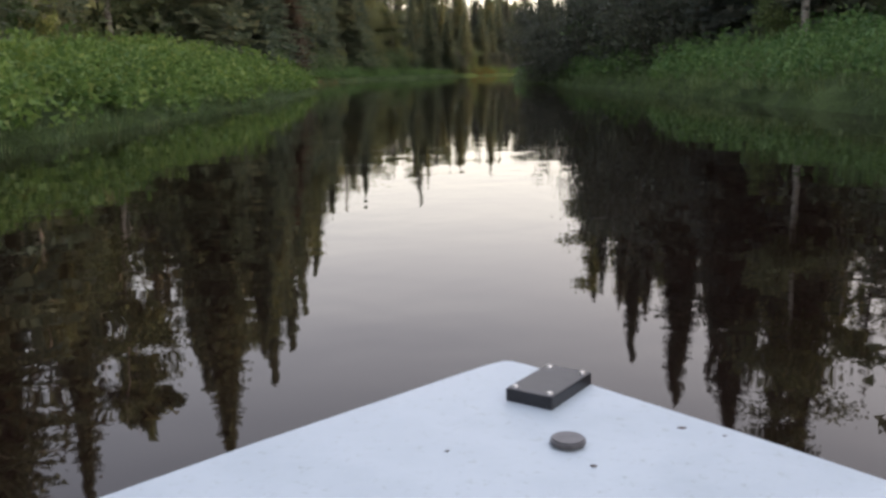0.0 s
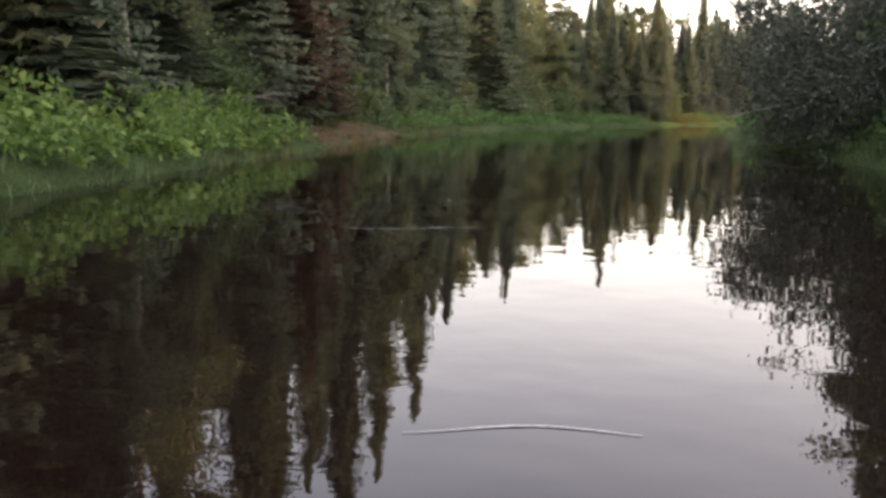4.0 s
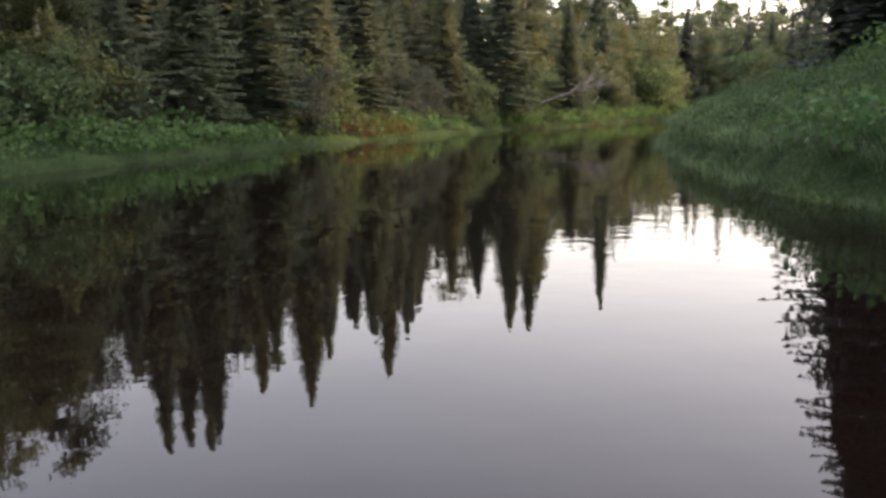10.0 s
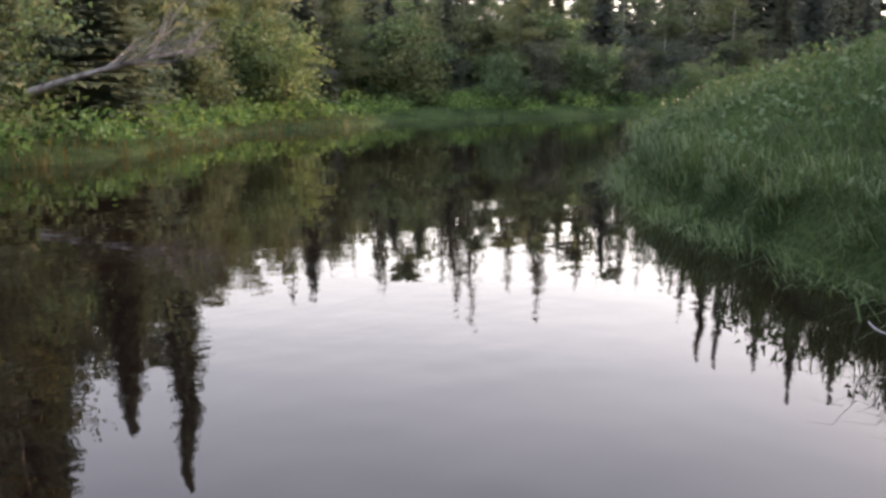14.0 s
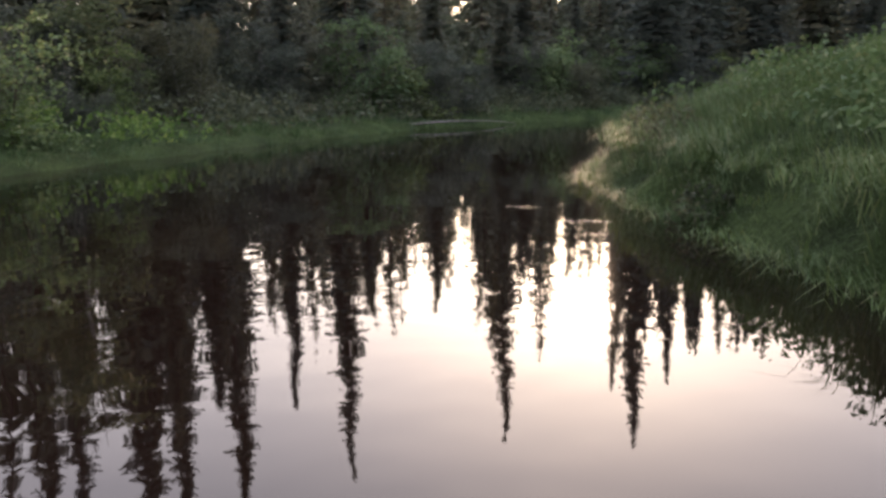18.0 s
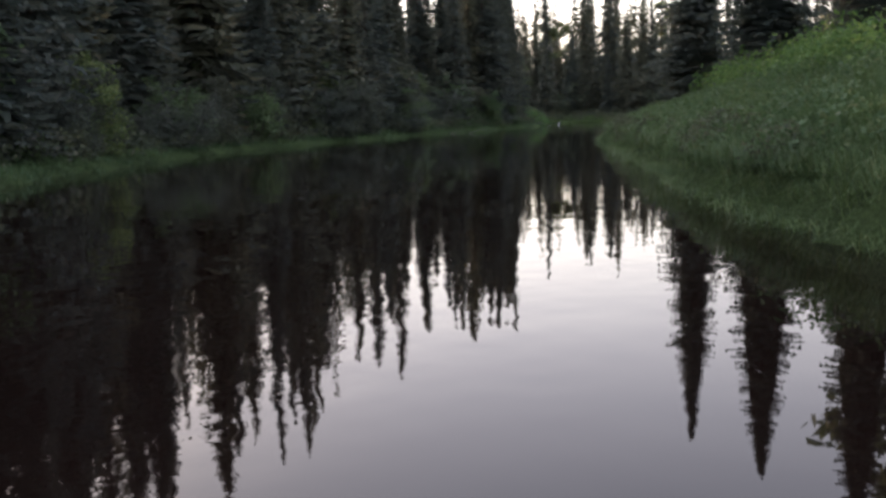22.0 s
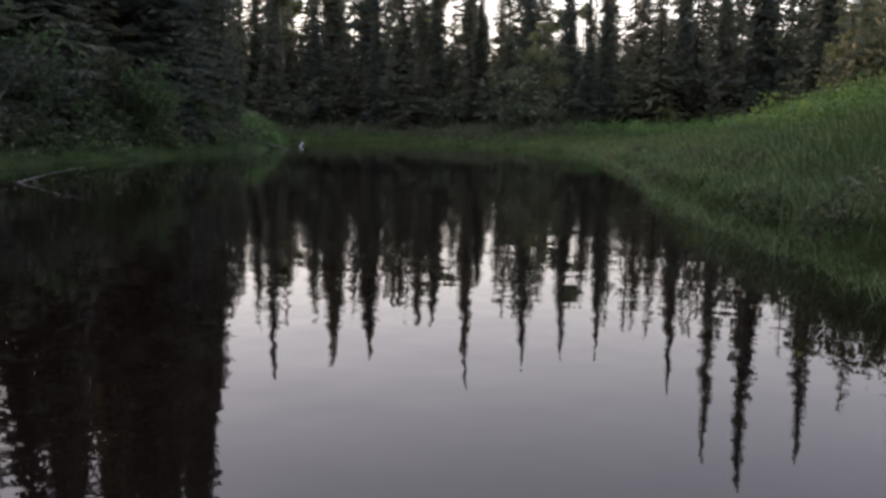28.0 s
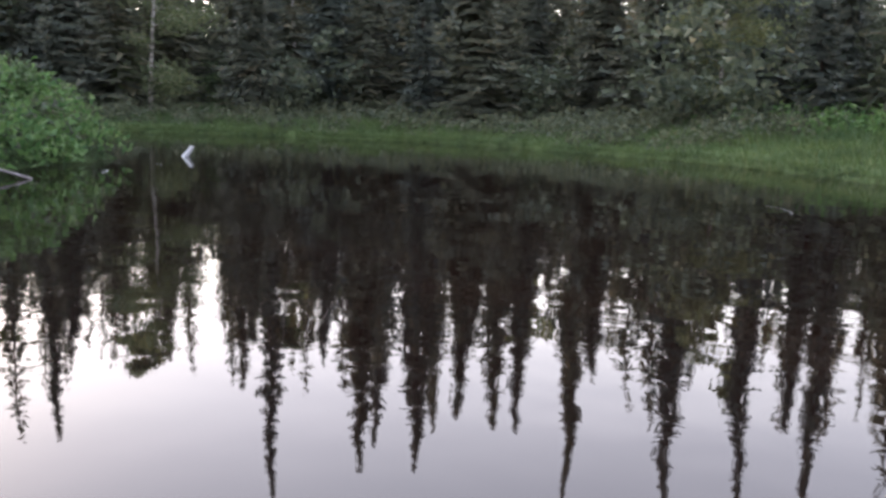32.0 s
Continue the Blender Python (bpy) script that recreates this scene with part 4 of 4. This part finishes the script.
bare("driftwood_stick", "thin pale bare stick slanting out of the water", "stick", 4, 1.3, 0.03, 1, pose(114.5, 42.7, -0.03, 0, 0, 212), 0.36)
bare("driftwood_stick", "pale stick leaning in the shallow water by the bank", "stick", 6, 1.1, 0.03, 0, pose(116.4, 42.9, -0.03, 0, 0, 212), 0.34)
bare("dead_branch", "pale bare branch slanting down into the water", "branch", 9, 2.3, 0.028, 2, pose(128.0, 19.4, 0.0, 0, 0, 72), 0.34)

bm = bmesh.new()
bmesh.ops.create_cone(bm, cap_ends=True, segments=10, radius1=0.075, radius2=0.058, depth=0.34)
bmesh.ops.subdivide_edges(bm, edges=[e for e in bm.edges if abs(e.verts[0].co.z - e.verts[1].co.z) > 0.2], cuts=4)
for v in bm.verts:
    v.co += Vector((math.sin(v.co.z * 9), math.cos(v.co.z * 7 + v.co.x * 20), math.sin(v.co.x * 25))) * 0.022
me = bpy.data.meshes.new("stump")
bm.to_mesh(me)
bm.free()
m, nt, p = nodes_of("bleached_wood", 0.8, 0.2)
n0 = noise_tex(nt, 9.0, 5.0, 0.7, stretch=(1, 1, 0.3))
nt.links.new(ramp(nt, n0.outputs["Fac"], [(0.3, (0.42, 0.40, 0.38)), (0.7, (0.75, 0.73, 0.70))]).outputs[0], p.inputs["Base Color"])
bumped(nt, p, n0.outputs["Fac"], 0.6, 0.02)
me.materials.append(m)
ob = new("wood_stump", me)
ob.matrix_basis = pose(132.4, 13.3, 0.10, 0, 24, 218)
tagged(ob, "short bleached white stump leaning out of the water", "stump")

# bare earth slumping to the water under the spruces
m, nt, p = nodes_of("slumped_earth", 0.95, 0.1)
n0, n1 = noise_tex(nt, 1.2, 5.0, 0.65), noise_tex(nt, 14.0, 6.0, 0.75)
c0 = ramp(nt, n0.outputs["Fac"], [(0.35, (0.055, 0.034, 0.022)), (0.55, (0.115, 0.072, 0.046)), (0.7, (0.17, 0.12, 0.08))])
c1 = ramp(nt, n1.outputs["Fac"], [(0.3, (0.45, 0.45, 0.45)), (0.65, (1.15, 1.12, 1.1))])
nt.links.new(mixed(nt, 1.0, c0.outputs[0], c1.outputs[0], "MULTIPLY"), p.inputs["Base Color"])
bumped(nt, p, n1.outputs["Fac"], 0.9, 0.06)
M_EARTH = m
ss, dd = np.arange(166, 186, 0.3), np.linspace(-0.15, 3.2, 12)
ii = np.clip(np.searchsorted(RUN_L, ss), 1, len(SHORE_L) - 2)
tn = SHORE_L[ii + 1] - SHORE_L[ii - 1]
nn = np.column_stack([-tn[:, 1], tn[:, 0]]) / np.linalg.norm(tn, axis=1)[:, None]
pp = (SHORE_L[ii][:, None] + nn[:, None] * dd[None, :, None]).reshape(-1, 2)
hz = land(pp)[0]
fade = np.clip(np.minimum(ss - 166, 186 - ss) / 3, 0, 1)[:, None] * np.sin(np.pi * np.linspace(0.05, 1, 12))[None]
hz = hz - 0.06 + (fade * (0.16 + 0.14 * wavy(pp[:, 0] * 5, pp[:, 1] * 4.3).reshape(fade.shape))).ravel()
i, j = np.meshgrid(np.arange(len(ss) - 1), np.arange(11), indexing="ij")
ob = new("eroded_bank", mesh_np("eroded_bank", np.column_stack([pp, hz]), np.stack([i * 12 + j, (i + 1) * 12 + j, (i + 1) * 12 + j + 1, i * 12 + j + 1], -1).reshape(-1, 4), M_EARTH))
ob.data.polygons.foreach_set("use_smooth", np.ones(len(ob.data.polygons), bool))
tagged(ob, "bare brown slumped earth of the eroded bank", "ground", kind="structure")

# rust-coloured bush at the water's edge
M_RUST = foliage("rusty_leaves", (0.085, 0.028, 0.012), (0.19, 0.060, 0.024), (0.24, 0.12, 0.04), 1.0, 0.35)
M_YELLOW = foliage("yellow_leaves", (0.10, 0.085, 0.02), (0.20, 0.16, 0.035), (0.24, 0.15, 0.04), 1.0, 0.35)
for x, y, h, mat, lab in ((3.4, 82.8, 0.7, M_RUST, "low rust-red dying bush at the water's edge"), (5.6, 83.8, 1.1, M_YELLOW, "low yellow autumn bush at the water's edge")):
    wv, cv = broad_meshes(int(x * 10), 1.0, 0.8, 1800, 0.052, 0.05, 4)
    ob = new("autumn_bush")
    part("stems", mesh_np("stems", *wv, M_BARK), ob)
    part("crown", mesh_np("crown", *cv, mat), ob)
    ob.matrix_basis = pose(x, y, ground_z(x, y)) @ Matrix.Diagonal((1.5, 1.0, h, 1))
    tagged(ob, lab, "shrub")
# brown dead spruce boughs over the eroded bank
M_BROWN = foliage("dead_needles", (0.075, 0.050, 0.034), (0.155, 0.105, 0.070), (0.22, 0.15, 0.09), 0.6, 0.25)
for x, y, h, fat in ((-15.6, 31.5, 9.0, 1.7), (-15.9, 36.5, 7.5, 1.6)):
    tw, cw = spruce_meshes(int(200 + y), 18.0, 2.6, 92, 11, 15, 0.14, 0.08)
    ob = new("dead_spruce")
    part("trunk", mesh_np("trunk", *tw, M_BARK), ob)
    part("crown", mesh_np("crown", *cw, M_BROWN), ob)
    ob.matrix_basis = pose(x, y, ground_z(x, y), 0, 6, 40) @ Matrix.Diagonal((h / 18 * fat, h / 18 * fat, h / 18, 1))
    tagged(ob, "dying spruce with reddish brown drooping boughs", "tree")


# ---------------------------------------------------------------- the boat
def solid(name, bm, material, parent=None, label="", m=None, bevel=0.0):
    if bevel:
        bmesh.ops.bevel(bm, geom=bm.edges[:], offset=bevel, segments=2, affect="EDGES", profile=0.6)
    me = bpy.data.meshes.new(name)
    bm.to_mesh(me)
    bm.free()
    me.materials.append(material)
    ob = new(name, me)
    ob.parent = parent
    if m is not None:
        ob.matrix_basis = m
    if label:
        ob["label"] = label
    return ob


BOAT = pose(-9.76, -30.97, 0.0, 0, 0, -7.7)
boat = new("boat")
boat.matrix_basis = BOAT
tagged(boat, "small boat with a weathered white painted bow deck", "boat")
# half width of the deck, from the stem backwards
AFT = np.array([0.0, 0.02, 0.05, 0.1, 0.2, 0.4, 0.6, 0.8, 1.1, 1.6, 2.2, 3.0, 3.8])
HALF = np.array([0.008, 0.035, 0.066, 0.115, 0.212, 0.41, 0.60, 0.76, 0.86, 0.90, 0.92, 0.92, 0.90])
DECK = 0.62
bm = bmesh.new()
rims = []
for zz in (DECK, DECK - 0.03):
    rowl = [bm.verts.new((-w, -a, zz + 0.012 * (1 - (w / 0.8) ** 2))) for a, w in zip(AFT, HALF)]
    rowr = [bm.verts.new((w, -a, zz + 0.012 * (1 - (w / 0.8) ** 2))) for a, w in zip(AFT, HALF)]
    for i in range(10):
        q4 = [rowl[i], rowl[i + 1], rowr[i + 1], rowr[i]]
        bm.faces.new(q4 if zz == DECK else q4[::-1])
    rims.append(rowl[:11] + rowr[10::-1])
for i in range(22):
    bm.faces.new([rims[0][i], rims[1][i], rims[1][(i + 1) % 22], rims[0][(i + 1) % 22]])
for v in [v for v in bm.verts if not v.link_faces]:
    bm.verts.remove(v)
solid("deck", bm, M_DECK, boat, "weathered white painted deck")
for sgn in (-1, 1):
    bm = bmesh.new()
    rows3 = []
    for a, w in zip(AFT, HALF):
        keel = max(0.01, w * 0.72)
        rows3.append([bm.verts.new((sgn * w, -a, DECK - 0.004)), bm.verts.new((sgn * (w + 0.012), -a, DECK - 0.05)), bm.verts.new((sgn * (w * 0.93 + 0.004), -a - 0.02, 0.25)), bm.verts.new((sgn * keel * 0.6, -a - 0.12, -0.12))])
    for r0, r1 in zip(rows3, rows3[1:]):
        for k in range(3):
            bm.faces.new((r0[k], r0[k + 1], r1[k + 1], r1[k]))
    solid("hull_side", bm, M_DECK, boat)
bm = bmesh.new()
bm.faces.new([bm.verts.new(c) for c in ((-0.90, -3.8, 0.6), (0.90, -3.8, 0.6), (0.84, -3.82, 0.2), (-0.84, -3.82, 0.2))])
solid("transom", bm, M_DECK, boat)
bm = bmesh.new()
bm.faces.new([bm.verts.new(c) for c in ((-0.7, -3.79, 0.12), (0.7, -3.79, 0.12), (0.7, -2.2, 0.12), (-0.7, -2.2, 0.12))])
solid("cockpit_floor", bm, M_DECK, boat)

box = new("mounting_block")
box.matrix_basis = pose(-9.7125, -31.149, DECK + 0.011, 0, 0, -39.5)
tagged(box, "black rectangular plastic mounting block screwed to the deck", "block")
bm = bmesh.new()
bmesh.ops.create_cube(bm, size=1.0, matrix=Matrix.Translation((0, 0, 0.011)) @ Matrix.Diagonal((0.090, 0.152, 0.024, 1)))
solid("plate", bm, M_RUBBER, box, bevel=0.003)
for sx in (-1, 1):
    for sy in (-1, 1):
        bm = bmesh.new()
        bmesh.ops.create_cone(bm, cap_ends=True, segments=12, radius1=0.0062, radius2=0.0048, depth=0.003)
        solid("screw", bm, M_STEEL, box, "shiny steel screw", pose(sx * 0.033, sy * 0.062, 0.0245))
bm = bmesh.new()
bmesh.ops.create_cone(bm, cap_ends=True, segments=28, radius1=0.028, radius2=0.027, depth=0.010)
bmesh.ops.bevel(bm, geom=[e for e in bm.edges if e.calc_face_angle(0) > 0.5], offset=0.003, segments=2, affect="EDGES")
ob = solid("deck_cap", bm, M_CAP, None, "", pose(-9.729, -31.372, DECK + 0.016))
tagged(ob, "round dark grey cap set in the white deck", "cap")
for x, y, sz in ((0.27, -0.33, 0.006), (0.33, -0.36, 0.003), (0.115, -0.47, 0.004), (-0.1, -0.42, 0.003)):
    bm = bmesh.new()
    bmesh.ops.create_icosphere(bm, subdivisions=1, radius=sz, matrix=Matrix.Diagonal((1.4, 0.8, 0.35, 1)))
    ob = solid("debris_speck", bm, M_BARK, None, "", BOAT @ pose(x, y, DECK + 0.0095))
    tagged(ob, "tiny dark speck of dirt on the deck", "debris", "specks of dirt on the deck")

# pale foam and floating scum on the water, and sky glints painted as flat strips
m, nt, p = nodes_of("foam_and_glint", 0.5, 0.4)
n0 = noise_tex(nt, 14.0, 5.0, 0.7)
nt.links.new(ramp(nt, n0.outputs["Fac"], [(0.35, (0.16, 0.155, 0.145)), (0.6, (0.36, 0.35, 0.33))]).outputs[0], p.inputs["Base Color"])
M_FOAM_GLINT = m
for x, y, ln, wd, turn in ((-0.9, 31.9, 1.5, 0.10, -62), (-0.3, 30.1, 1.6, 0.12, -62), (-1.5, 34.6, 1.2, 0.05, -70), (-1.9, 26.4, 0.8, 0.04, -20), (-2.9, 37.8, 0.9, 0.04, -6), (-1.2, 37.0, 0.9, 0.04, -8),
                           (0.8, 43.4, 0.6, 0.06, -10), (-2.8, 41.4, 0.7, 0.04, -4), (0.3, 38.5, 1.2, 0.05, -30), (-6.5, 8.0, 1.5, 0.05, 4), (-3.5, 8.6, 1.3, 0.05, -3), (-1.2, 5.6, 1.4, 0.05, 6),
                           (-9.4, -3.2, 1.6, 0.10, 2), (-7.6, -5.1, 1.2, 0.08, -3), (-6.0, -5.1, 1.3, 0.08, 4), (-4.6, -9.8, 1.3, 0.06, -2), (-9.0, -8.9, 0.9, 0.05, 5), (-8.0, -14.5, 1.2, 0.05, -4),
                           (-10.6, -17.3, 0.7, 0.04, 2), (-9.7, -19.2, 0.5, 0.03, -6), (-10.0, -21.2, 0.6, 0.03, 3), (-8.1, -22.2, 0.5, 0.03, -3), (-5.0, 2.1, 0.9, 0.05, 5), (-7.4, -1.6, 0.8, 0.05, -4),
                           (13.6, 75.9, 0.5, 0.04, 48), (13.0, 74.9, 0.4, 0.03, 40), (45.4, 89.9, 0.4, 0.03, 80), (44.2, 89.3, 0.5, 0.03, 70), (59.0, 91.9, 0.25, 0.03, -20), (55.9, 92.8, 0.7, 0.03, 30),
                           (29.7, 91.0, 0.9, 0.04, 25), (84.2, 68.8, 0.9, 0.04, -40), (128.9, 17.6, 0.9, 0.10, -30), (130.2, 15.6, 0.5, 0.05, -20), (118.5, 13.5, 1.3, 0.025, -60)):
    k = 14
    t = np.linspace(-0.5, 0.5, k)
    w = 0.16 * wd * (1 - (2 * np.abs(t)) ** 2) * rng.uniform(0.4, 1.0, k) + 0.003
    mid = 0.06 * ln * np.sin(t * 5 + x)
    V = np.concatenate([np.column_stack([t * ln, mid + w, 0 * t]), np.column_stack([t * ln, mid - w, 0 * t])])
    F = np.array([(i, i + k, i + k + 1, i + 1) for i in range(k - 1)])
    ob = new("foam_streak", mesh_np("foam_streak", V, F, M_FOAM_GLINT))
    ob.matrix_basis = pose(x, y, 0.005, 0, 0, turn)
    tagged(ob, "thin pale streak on the water, for drifting foam and painted sky glints", "foam", "foam streaks on the river")
